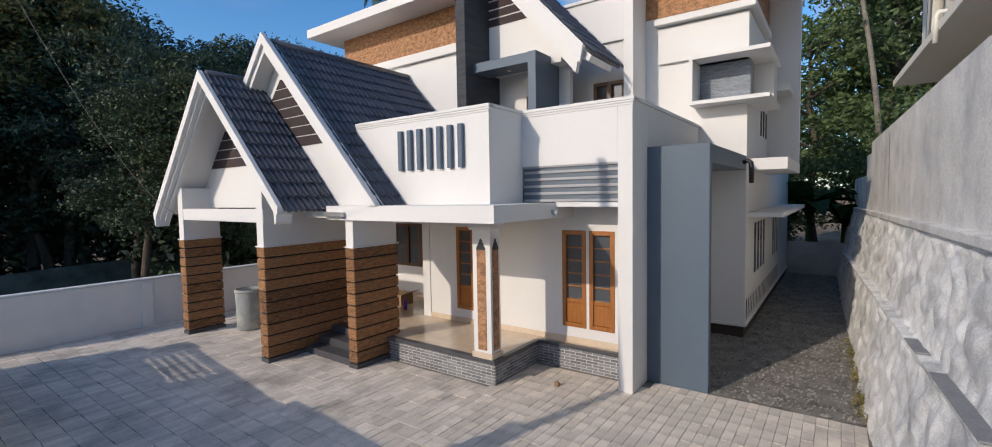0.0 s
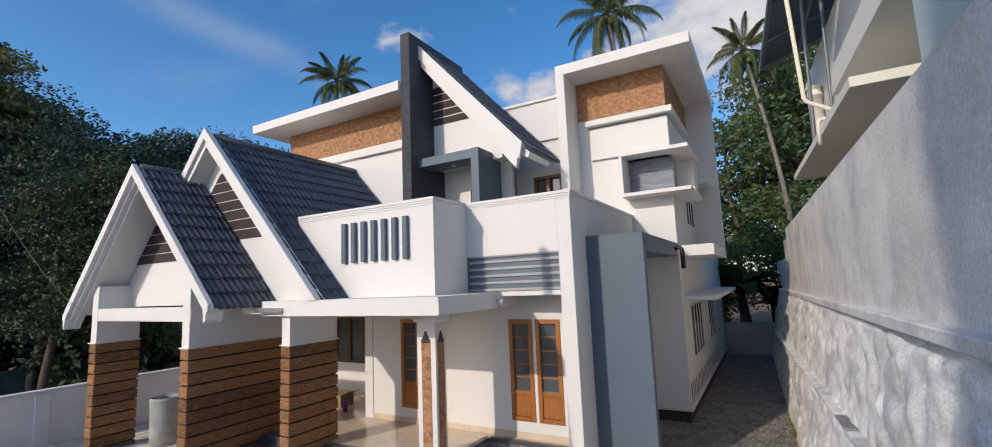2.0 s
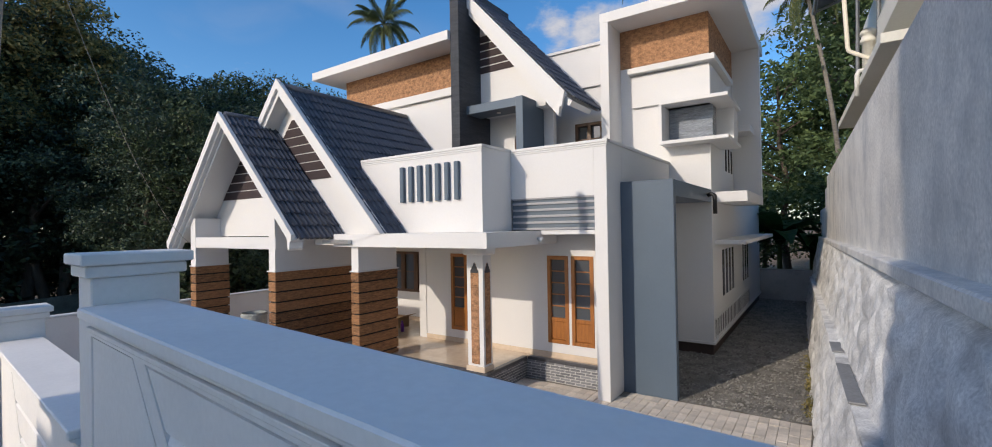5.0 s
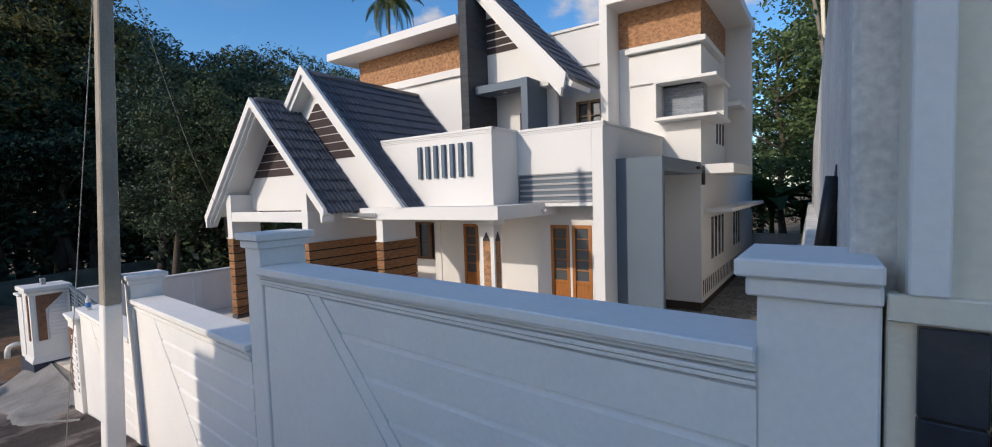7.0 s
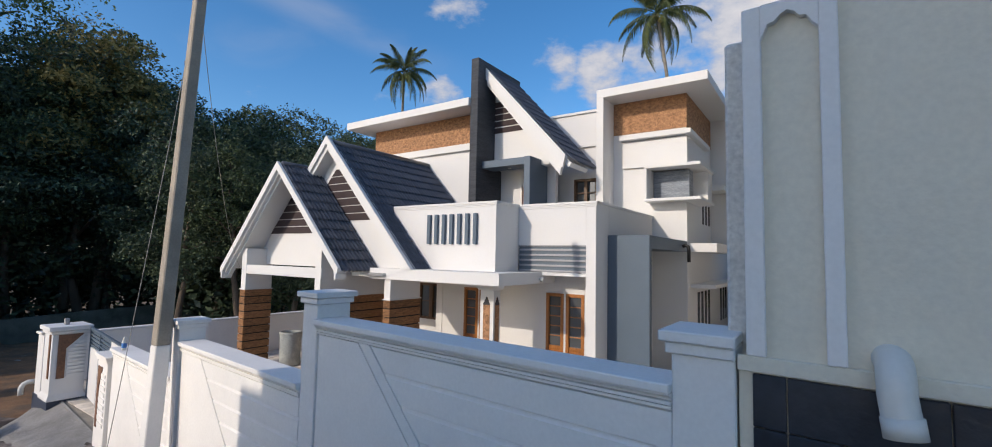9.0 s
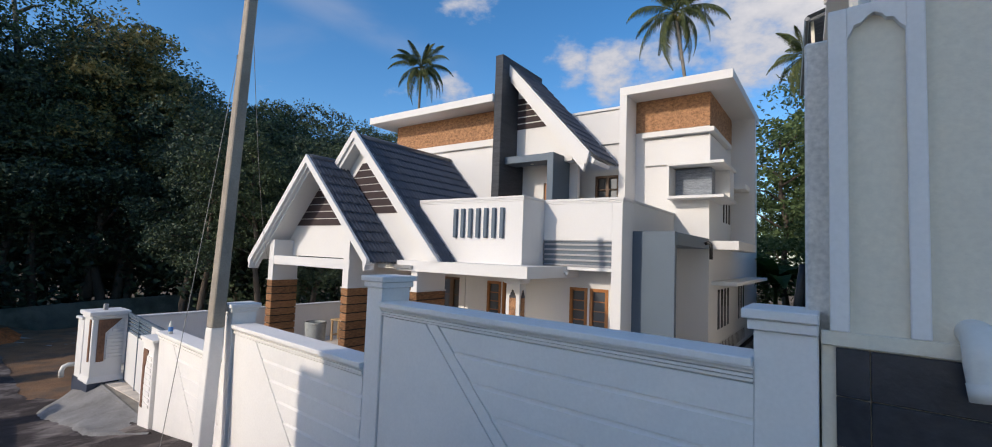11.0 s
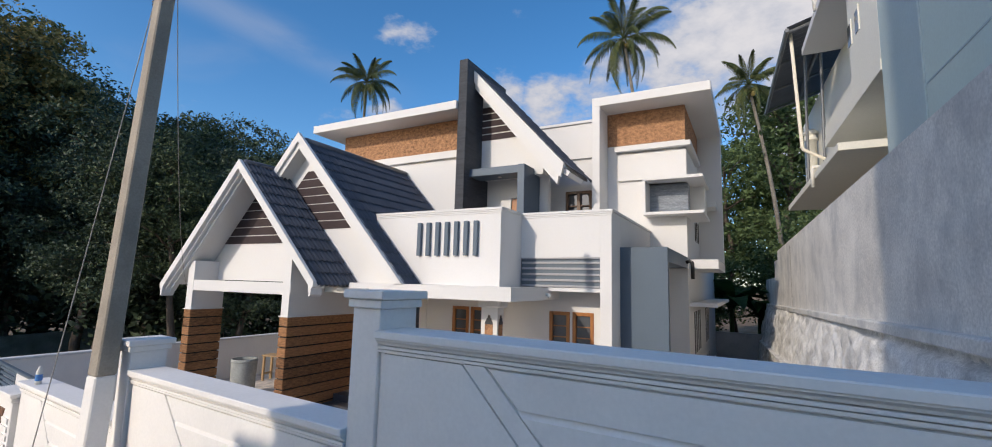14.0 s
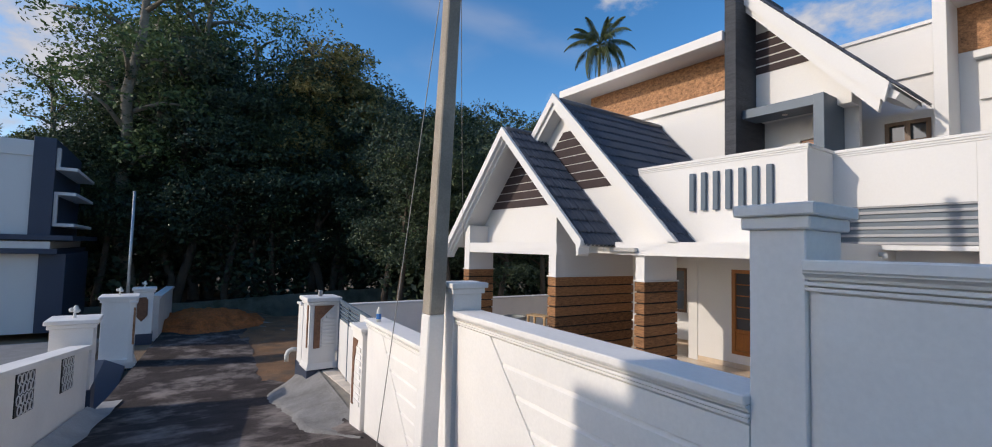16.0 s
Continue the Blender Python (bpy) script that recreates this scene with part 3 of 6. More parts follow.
part("inlay_strip", box(-12.0, -11.92, 0.325, 0.35, 0.5, 1.41, 0.003), INLAY, gp, "brown stone inlay strip")
for k in range(11):
    z0 = 0.52 + 0.078 * k
    part("louvre_slat", box(-11.83, -11.795, 0.6 + max(0, z0 + 0.07 - 1.12), 0.91, z0, z0 + 0.056, 0.004), WHITE, gp)
part("side_wing", box(-12.8, -12.385, 0.33, 0.62, 0.07, 1.36), WHITE, gp)
part("wing_cap", box(-12.84, -12.425, 0.29, 0.66, 1.36, 1.41, 0.01), WHITE, gp)
bm = bmesh.new()
tube(bm, [(-12.9, 0.36, 0.3), (-12.92, 0.24, 0.3), (-12.93, 0.17, 0.26), (-12.93, 0.14, 0.18), (-12.93, 0.14, 0.04)], 0.05, 10)
part("drain_pipe", bm, PVC, gp, "white drain elbow", True)

gate = thing("sliding_gate", (-10, 0.75, 0), "white and grey steel gate with slats along its top, closed", "gate")


def gate_y(x):
    return 0.97 + (x + 11.8) * -0.12


def gbox(x0, x1, z0, z1, t=0.03, dy=0.0):
    bm = box(x0, x1, -t / 2 + dy, t / 2 + dy, z0, z1, 0.003)
    for v in bm.verts:
        v.co.y += gate_y(v.co.x)
    return bm


part("gate_sheet", gbox(-11.74, -8.3, 0.06, 1.12), WHITE, gate, "white sheet panel")
part("gate_sheet", gbox(-9.7, -8.3, 1.125, 1.5), WHITE, gate)
for x in (-11.72, -10.7, -9.72, -8.32):
    part("gate_post", gbox(x - 0.03, x + 0.03, 0.03, 1.5, 0.05), GREY_BLUE, gate)
for k in range(5):
    part("gate_slat", gbox(-11.72, -9.72, 1.15 + 0.075 * k, 1.19 + 0.075 * k), GREY_BLUE, gate)
part("gate_rail", gbox(-11.74, -8.3, 1.5, 1.54, 0.05), GREY_BLUE, gate)


# ---- the house ----
house = thing("house", (-7, 12, 0), "white two-storey house with black-tiled gables and brown stone pillars", "house")
ZF = 0.43


def moulded_top(x0, x1, y0, y1, z, sides="f"):
    """Three stepped strips under the top edge of a parapet; f front, r right, l left."""
    for k, (d, h0, h1) in enumerate(((0.03, -0.05, 0.0), (0.02, -0.085, -0.052), (0.01, -0.12, -0.087))):
        e = 0.0 if "r" not in sides else d
        part("cornice", box(x0, x1 + e, y0 - d, y1, z + h0, z + h1, 0.004), WHITE, house)


# porch floor and plinth
part("plinth_core", prism([(-10.4, 6.9), (-7.1, 6.15), (-7.1, 5.87), (-4.37, 5.87), (-4.37, 7.24), (-2.6, 7.24), (-2.6, 8.9), (-10.4, 8.9)], "z", -0.05, ZF - 0.055), MORTAR, house)
pf = part("porch_floor", prism([(-10.4, 6.9), (-7.1, 6.15), (-7.1, 5.9), (-4.40, 5.9), (-4.40, 7.27), (-2.6, 7.27), (-2.6, 8.9), (-10.4, 8.9)], "z", ZF - 0.055, ZF), MARBLE, house, "polished beige porch tiles")
part("porch_edge", box(-7.12, -4.32, 5.8, 5.93, ZF - 0.06, ZF + 0.004, 0.008), GRANITE, house, "dark granite edging")
part("porch_edge", box(-4.43, -4.32, 5.93, 7.2, ZF - 0.06, ZF + 0.004, 0.008), GRANITE, house)
part("porch_edge", box(-4.32, -2.66, 7.2, 7.3, ZF - 0.06, ZF + 0.004, 0.008), GRANITE, house)
for k, (y0, x1) in enumerate(((5.15, -7.08), (5.45, -7.1), (5.75, -7.1))):
    part("step", box(-8.5, x1, y0, 7.0, 0.144 * k - 0.02, 0.144 * (k + 1) - 0.004, 0.008), GRANITE, house, "dark granite step")
part("landing", box(-8.5, -7.1, 6.05, 7.0, 0.40, ZF + 0.002), MARBLE, house)

# porch rear wall with windows standing in openings
def wall_with_holes(name, x0, x1, y0, y1, z0, z1, holes, material=WHITE):
    """One wall along x, its openings (hx0, hx1, hz0, hz1) cut right through."""
    bm = bmesh.new()
    xs_ = sorted({x0, x1, *(h[0] for h in holes), *(h[1] for h in holes)})
    zs_ = sorted({z0, z1, *(h[2] for h in holes), *(h[3] for h in holes)})
    seen = {}

    def vert(i, j, y):
        if (i, j, y) not in seen:
            seen[i, j, y] = bm.verts.new((xs_[i], y, zs_[j]))
        return seen[i, j, y]

    def full(i, j):
        if not (0 <= i < len(xs_) - 1 and 0 <= j < len(zs_) - 1):
            return False
        cx, cz = (xs_[i] + xs_[i + 1]) / 2, (zs_[j] + zs_[j + 1]) / 2
        return not any(h[0] < cx < h[1] and h[2] < cz < h[3] for h in holes)
    for i in range(len(xs_) - 1):
        for j in range(len(zs_) - 1):
            if not full(i, j):
                continue
            for y in (y0, y1):
                bm.faces.new([vert(i, j, y), vert(i + 1, j, y), vert(i + 1, j + 1, y), vert(i, j + 1, y)])
            for di, dj, p, q in ((-1, 0, (i, j), (i, j + 1)), (1, 0, (i + 1, j), (i + 1, j + 1)), (0, -1, (i, j), (i + 1, j)), (0, 1, (i, j + 1), (i + 1, j + 1))):
                if not full(i + di, j + dj):
                    bm.faces.new([vert(*p, y0), vert(*q, y0), vert(*q, y1), vert(*p, y1)])
    return part(name, bm, material, house)


WIN = [(-3.95, -3.49), (-3.43, -2.97), (-6.44, -5.98), (-5.93, -5.47)]
wall_with_holes("porch_wall", -7.2, -2.66, 7.4, 7.6, ZF, 3.6, [(a, b, 0.71, 2.43) for a, b in WIN])
part("porch_side_wall", box(-7.2, -7.0, 7.6, 8.8, ZF, 2.7, 0), WHITE, house)
wall_with_holes("hall_wall", -11.5, -7.0, 8.8, 9.0, 0, 2.75, [(-9.9, -8.4, 1.22, 2.36)])
part("skirting", box(-7.21, -2.67, 7.385, 7.4, ZF, ZF + 0.1, 0.002), MARBLE, house)
part("skirting", box(-7.215, -7.2, 7.385, 8.8, ZF, ZF + 0.1, 0.002), MARBLE, house)
part("skirting", box(-10.4, -7.2, 8.785, 8.8, ZF, ZF + 0.1, 0.002), MARBLE, house)
part("hall_corner_pier", box(-7.42, -7.2, 7.38, 7.6, ZF, 2.7, 0.004), WHITE, house)


def tall_window(x0, x1, y, z0, z1, wood, solid_low):
    """A narrow casement: frame, a solid lower panel if it has one, glazing bars and panes."""
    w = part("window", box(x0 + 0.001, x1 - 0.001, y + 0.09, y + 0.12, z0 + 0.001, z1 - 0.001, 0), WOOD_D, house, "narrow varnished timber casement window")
    fr = 0.075
    for a, b, c, d in ((x0, x0 + fr, z0, z1), (x1 - fr, x1, z0, z1), (x0 + fr, x1 - fr, z0, z0 + fr), (x0 + fr, x1 - fr, z1 - fr, z1)):
        part("frame", box(a, b, y - 0.015, y + 0.09, c, d, 0.004), wood, w)
    lo = z0 + fr
    if solid_low:
        part("panel", box(x0 + fr, x1 - fr, y + 0.01, y + 0.06, lo, lo + 0.36, 0.012), wood, w)
        part("rail", box(x0 + fr, x1 - fr, y - 0.005, y + 0.07, lo + 0.36, lo + 0.43, 0.004), wood, w)
        lo += 0.43
    hi, k = z1 - fr, 5 if solid_low else 2
    for i in range(k):
        a, b = lo + (hi - lo) * i / k, lo + (hi - lo) * (i + 1) / k
        part("pane", box(x0 + fr, x1 - fr, y + 0.04, y + 0.046, a, b, 0), GLASS, w)
        if i:
            part("glazing_bar", box(x0 + fr, x1 - fr, y + 0.015, y + 0.06, a - 0.011, a + 0.011, 0.002), wood, w)
    return w


for a, b in WIN:
    tall_window(a, b, 7.4, 0.71, 2.43, WOOD, True)
for k in range(3):
    tall_window(-9.9 + 0.5 * k, -9.4 + 0.5 * k, 8.8, 1.22, 2.36, WOOD_D, False)

# pillars: white heads over bands of brown cladding
def pillar(x0, x1, y0, y1, head):
    p = part("pillar", box(x0 + 0.03, x1 - 0.03, y0 + 0.03, y1 - 0.03, 0, 2.18, 0), GROOVE, house, "pillar clad in bands of brown stone")
    part("pillar_foot", box(x0 - 0.004, x1 + 0.004, y0 - 0.004, y1 + 0.004, 0, 0.09, 0.004), GRANITE, p)
    n = 10
    for k in range(n):
        z0 = 0.09 + 2.09 * k / n
        part("cladding_band", box(x0, x1, y0, y1, z0 + 0.03, z0 + 2.09 / n, 0.008), CLAD, p)
    part("pillar_head", box(x0 + 0.012, x1 - 0.012, y0 + 0.012, y1 - 0.012, 2.2, head, 0.004), WHITE, p)
    part("pillar_moulding", box(x0 - 0.02, x1 + 0.02, y0 - 0.02, y1 + 0.02, 2.18, 2.205, 0.006), WHITE, p)


pillar(-12.20, -11.93, 4.38, 5.18, 3.35)
pillar(-8.75, -8.50, 4.38, 6.83, 3.6)
pillar(-7.07, -6.84, 5.10, 6.13, 2.7)

# corner post of the porch, L-shaped on plan, with brown inlays
cp = part("porch_post", box(-4.76, -4.40, 5.84, 6.1, ZF, 2.7, 0.004), WHITE, house, "white porch post with brown stone inlays")
part("post_base", box(-4.79, -4.375, 5.815, 6.125, ZF, ZF + 0.1, 0.008), MARBLE, cp)
part("post_capital", box(-4.83, -4.33, 5.79, 6.16, 2.52, 2.7, 0.03), WHITE, cp)
ogee = [(0.0, 0.0), (0.13, 0.0), (0.13, 1.72), (0.105, 1.76), (0.105, 1.79), (0.085, 1.81), (0.085, 1.84), (0.065, 1.87), (0.045, 1.84), (0.045, 1.81), (0.025, 1.79), (0.025, 1.76), (0.0, 1.72)]
part("inlay", prism([(-4.67 + a * 1.35, 0.57 + b * 0.97) for a, b in ogee], "y", 5.832, 5.845), BROWN, cp)
cap_ = [p for p in ogee if p[1] > 1.5]
# the slab's shadow over the inlay tops, put in as black pieces
part("inlay_cap", prism([(-4.67, 2.2)] + [(-4.67 + 0.175, 2.2)] + [(-4.67 + a * 1.35, 0.57 + b * 0.97) for a, b in cap_], "y", 5.828, 5.8315), BLACK_TILE_SHADE, cp, "black ogee top, the slab's shadow on the inlay")
part("inlay_cap", prism([(5.89, 2.2)] + [(5.89 + 0.156, 2.2)] + [(5.89 + a * 1.2, 0.57 + b * 0.97) for a, b in cap_], "x", -4.3915, -4.388), BLACK_TILE_SHADE, cp, "black ogee top, the slab's shadow on the inlay")
part("inlay", prism([(5.89 + a * 1.2, 0.57 + b * 0.97) for a, b in ogee], "x", -4.405, -4.392), BROWN, cp)

# porch roof slab, balcony parapet and the recessed block beside it
part("porch_slab", prism([(-7.5, 5.04), (-3.73, 5.04), (-3.73, 7.4), (-7.5, 7.4)], "z", 2.68, 2.93), WHITE, house)
part("hall_ceiling", box(-11.5, -7.5, 6.9, 9.0, 2.7, 2.9, 0), WHITE, house)
part("hall_ceiling", box(-8.5, -7.5, 5.3, 6.9, 2.7, 2.9, 0), WHITE, house)
bm = bmesh.new()
bx(bm, -7.55, -4.36, 5.81, 5.96, 2.93, 4.48)
bx(bm, -4.51, -4.36, 5.96, 6.76, 2.93, 4.48)
part("balcony_parapet", bm, WHITE, house)
moulded_top(-7.55, -4.36, 5.81, 5.9, 4.49, "r")
part("cornice", box(-4.5, -4.33, 5.84, 6.76, 4.44, 4.492, 0.004), WHITE, house)
for k in range(7):
    x = -6.34 + 0.232 * k
    part("parapet_fin", box(x, x + 0.095, 5.74, 5.81, 3.53, 4.23, 0.006), GREY_BLUE, house, "grey-blue upright fin on the parapet")
# recessed block: column, parapet, louvres
part("column", box(-2.66, -2.43, 6.76, 7.5, 0, 4.49, 0.006), WHITE, house, "tall white corner column")
part("block_parapet", box(-4.36, -2.66, 6.76, 6.9, 3.545, 4.49, 0), WHITE, house)
moulded_top(-4.36, -2.43, 6.76, 6.86, 4.492, "r")
part("cornice", box(-2.6, -2.40, 6.8, 10.77, 4.44, 4.494, 0.004), WHITE, house)
lv = part("louvre_screen", box(-4.36, -2.66, 6.80, 6.85, 2.94, 3.54, 0), LOUVRE_BACK, house, "grey-blue horizontal louvre screen")
part("louvre_head", box(-4.36, -2.66, 6.766, 6.799, 3.515, 3.543, 0.003), LOUVRE, lv)
for k in range(5):
    part("louvre_slat", box(-4.36, -2.66, 6.772, 6.799, 2.945 + 0.118 * k, 2.988 + 0.118 * k, 0.004), LOUVRE, lv, "pale grey slat")
part("louvre_sill", box(-3.73, -2.66, 6.76, 6.9, 2.86, 2.935, 0.004), WHITE, house)
part("louvre_sill", box(-3.73, -2.66, 6.98, 7.1, 2.86, 2.935, 0.004), WHITE, house)
part("block_side_wall", box(-2.63, -2.43, 7.5, 10.77, 0, 4.44, 0), WHITE, house)
part("terrace_floor", box(-7.0, -2.6, 6.9, 12.0, 3.55, 3.62, 0), CONCRETE, house)
part("terrace_floor", box(-7.55, -4.5, 5.96, 6.9, 3.3, 3.62, 0), CONCRETE, house)

# grey-blue fin and its beam beside the column
fin = part("entry_fin", box(-2.43, -1.50, 7.41, 7.56, 0, 3.79, 0.006), GREY_BLUE, house, "tall glossy grey-blue fin wall")
part("fin_roof", box(-2.43, -1.502, 7.56, 10.77, 3.5, 3.785, 0.006), GREY_BLUE, fin)
bm = bmesh.new()
tube(bm, [(-1.48, 10.2, 3.62), (-1.4, 10.2, 3.66), (-1.34, 10.2, 3.62), (-1.33, 10.2, 3.5), (-1.33, 10.2, 3.22)], 0.045, 10)
part("rain_spout", bm, BLACK, fin, "bent black rain spout", True)

# east block
part("east_wall", box(-3.6, -1.5, 11.1, 20.4, 0.24, 7.9, 0), WHITE, house)
wall_with_holes("east_front_wall", -3.6, -1.5, 10.78, 11.1, 0.24, 7.9, [(-2.45, -1.5, 4.94, 5.78)])
part("east_plinth", box(-3.6, -1.53, 10.82, 20.35, -0.05, 0.24, 0), DIRT, house, "dark plinth")
part("plinth_edge", box(-3.6, -1.47, 10.75, 20.4, 0.24, 0.3, 0.006), WHITE, house)
part("brown_band", box(-3.57, -1.49, 10.765, 14.1, 6.93, 7.88, 0), BROWN, house, "rough brown stone band")
part("roof_slab", box(-3.78, -0.79, 9.95, 15.0, 7.88, 8.12, 0.006), WHITE, house)
part("frame_leg", box(-3.78, -3.57, 9.95, 11.0, 3.6, 7.88, 0.006), WHITE, house)
part("rear_frame_fin", box(-1.5, -0.8, 14.1, 14.35, 3.5, 7.88, 0.006), WHITE, house)
part("ledge", box(-1.5, -0.79, 10.95, 14.35, 3.5, 3.74, 0.006), WHITE, house)
part("shelf", box(-3.32, -1.34, 10.55, 13.2, 6.71, 6.84, 0.006), WHITE, house)
part("raised_panel", box(-3.27, -1.47, 10.70, 10.78, 5.9, 6.66, 0.004), WHITE, house)
part("raised_panel", box(-1.5, -1.46, 10.78, 13.0, 5.9, 6.66, 0.004), WHITE, house)
bxw = part("box_shelf", box(-2.52, -1.05, 10.3, 12.2, 5.78, 5.86, 0.005), WHITE, house, "white box frame round a slate panel")
part("box_base", box(-2.52, -1.05, 10.3, 12.2, 4.86, 4.94, 0.005), WHITE, bxw)
part("box_cheek", box(-2.52, -2.45, 10.3, 10.778, 4.94, 5.78, 0.004), WHITE, bxw)
part("slate_panel", box(-2.449, -1.47, 10.95, 11.4, 4.941, 5.779, 0.004), SLATE_L, bxw, "split slate panel")
part("box_back", box(-1.5, -1.12, 11.6, 12.2, 4.94, 5.78, 0.004), WHITE, bxw)
part("stub_beam", box(-1.5, -0.95, 13.2, 14.1, 5.45, 5.6, 0.004), WHITE, house)
# no cut in the wall: dark strips give the shade inside the slits
for k in range(3):
    part("wall_slit", box(-1.51, -1.485, 12.75 + 0.45 * k, 12.9 + 0.45 * k, 4.38, 5.0, 0), GROOVE, house)
part("sunshade", box(-1.5, -0.85, 11.1, 18.0, 2.52, 2.62, 0.006), WHITE, house)
for y0 in (12.0, 15.6):
    for k in range(4 if y0 < 13 else 3):
        sw = part("slit_window", box(-1.51, -1.496, y0 + 0.5 * k, y0 + 0.3 + 0.5 * k, 1.2, 2.35, 0), GLASS, house, "narrow upright side window")
        part("window_rim", box(-1.5, -1.49, y0 + 0.3 + 0.5 * k, y0 + 0.33 + 0.5 * k, 1.2, 2.35, 0.002), WHITE, sw)
# a dark sheet behind the flat bars stands in for the gaps' shade
vg = part("plinth_grille", box(-1.5, -1.494, 10.95, 17.0, 0.36, 0.8, 0), GROOVE, house, "white slatted grille along the plinth")
part("grille_rail", box(-1.5, -1.486, 10.95, 17.0, 0.78, 0.83, 0.002), WHITE, vg)
part("grille_rail", box(-1.5, -1.486, 10.95, 17.0, 0.34, 0.38, 0.002), WHITE, vg)
for k in range(24):
    y0 = 10.97 + 0.25 * k
    part("grille_bar", prism([(y0, 0.38), (y0 + 0.12, 0.38), (y0 + 0.2, 0.78), (y0 + 0.08, 0.78)], "x", -1.5, -1.489), WHITE, vg)

# terrace: rear wall, window, door, tower, wing roof, portal
wall_with_holes("terrace_wall", -7.0, -3.6, 11.6, 11.8, 3.6, 8.1, [])
wall_with_holes("lobby_wall", -6.83, -4.9, 9.62, 9.77, 3.6, 6.6, [(-6.05, -5.35, 3.62, 5.41)])
part("lobby_ceiling", box(-6.83, -4.9, 9.36, 9.62, 5.95, 6.1, 0), WHITE, house)
wall_with_holes("sit_out_wall", -5.2, -3.78, 10.5, 10.65, 3.6, 5.83, [(-4.72, -3.95, 4.2, 5.66)])
part("sit_out_roof", box(-5.2, -3.78, 10.65, 11.6, 5.7, 5.82, 0), WHITE, house)
tw = part("terrace_window", box(-4.72, -3.95, 10.58, 10.6, 4.2, 5.66, 0), GLASS, house, "timber-framed terrace window")
for a, b, c, d in ((-4.72, -4.64, 4.2, 5.66), (-4.38, -4.28, 4.2, 5.66), (-4.03, -3.95, 4.2, 5.66), (-4.64, -4.38, 5.58, 5.66), (-4.28, -4.03, 5.58, 5.66), (-4.64, -4.38, 5.22, 5.25), (-4.28, -4.03, 5.22, 5.25), (-4.64, -4.38, 4.86, 4.89), (-4.28, -4.03, 4.86, 4.89)):
    part("frame", box(a, b, 10.48, 10.58, c, d, 0.003), WOOD_D, tw)
part("terrace_door", box(-6.045, -5.355, 9.67, 9.71, 3.62, 5.4, 0.004), WOOD, house, "varnished timber door")
part("wall_band", box(-6.9, -3.78, 11.52, 11.6, 6.9, 7.0, 0.004), WHITE, house)
part("cornice", box(-6.9, -3.78, 11.54, 11.7, 8.04, 8.12, 0.004), WHITE, house)
part("tower", box(-7.10, -6.83, 8.30, 10.65, 2.93, 9.2, 0.006), SLATE, house, "tall dark slate-clad fin")
A, B = (-6.83, 8.98), (-4.12, 6.02)          # wing: top and foot of its sloping edge
sl = (A[1] - B[1]) / (B[0] - A[0])
wing = part("wing_roof", prism([A, B, (B[0], B[1] - 0.1), (A[0], A[1] - 0.1)], "y", 8.72, 10.6), WHITE, house, "half gable roof in black tiles")
part("barge_board", prism([(A[0], A[1] + 0.02), (B[0], B[1] + 0.02), (B[0] - 0.08, B[1] - 0.34), (A[0], A[1] - 0.34 + 0.0)], "y", 8.66, 8.74), WHITE, wing)
part("barge_board", prism([(A[0], A[1] - 0.2), (B[0] - 0.15, B[1] - 0.22), (B[0] - 0.2, B[1] - 0.5), (A[0], A[1] - 0.5)], "y", 8.74, 8.86), WHITE, wing)
part("eave_moulding", prism([(B[0] - 0.3, B[1] + 0.18), (B[0] + 0.12, B[1] - 0.2), (B[0] + 0.05, B[1] - 0.3), (B[0] - 0.3, B[1] - 0.1)], "y", 8.8, 9.9), WHITE, wing)
part("wing_wall", prism([(-6.83, 5.95), (-4.9, 5.95), (-4.9, A[1] - 0.1 - sl * 1.93), (-6.83, A[1] - 0.1)], "y", 9.22, 9.36), WHITE, house)
for k in range(5):
    z = 7.07 + 0.205 * k
    xr = -6.83 + (A[1] - 0.52 - z) / sl
    if xr > -6.75:
        part("vent_slat", prism([(-6.83, z), (xr, z), (xr - 0.165 / sl, z + 0.165), (-6.83, z + 0.165)], "y", 9.2, 9.222), VENT, house)
pt = part("portal", box(-6.83, -5.2, 8.58, 9.2, 5.88, 6.09, 0.006), GREY_BLUE, house, "grey-blue rectangular portal frame")
part("portal_post", box(-5.36, -5.16, 8.575, 9.6, 3.62, 6.1, 0.006), GREY_BLUE, pt)

bm = bmesh.new()
lathe(bm, (-6.05, 8.9, 5.862), [(0.0, 0.0), (0.05, 0.0), (0.055, 0.008), (0.055, 0.019)], 16)
part("downlight", bm, PVC, pt, "small round downlight", True)

# west block
part("west_wall", box(-12.05, -7.0, 9.03, 20.4, 0, 7.8, 0), WHITE, house)
part("brown_band", box(-12.07, -7.1, 9.015, 12.0, 6.84, 7.76, 0), BROWN, house, "rough brown stone band")
part("wall_band", box(-12.12, -7.1, 8.93, 9.03, 6.6, 6.82, 0.01), WHITE, house)
part("roof_slab", box(-12.72, -7.1, 8.2, 20.8, 7.76, 8.0, 0.006), WHITE, house)
part("rear_block", box(-7.0, -3.6, 11.8, 20.4, 0, 8.05, 0), WHITE, house)

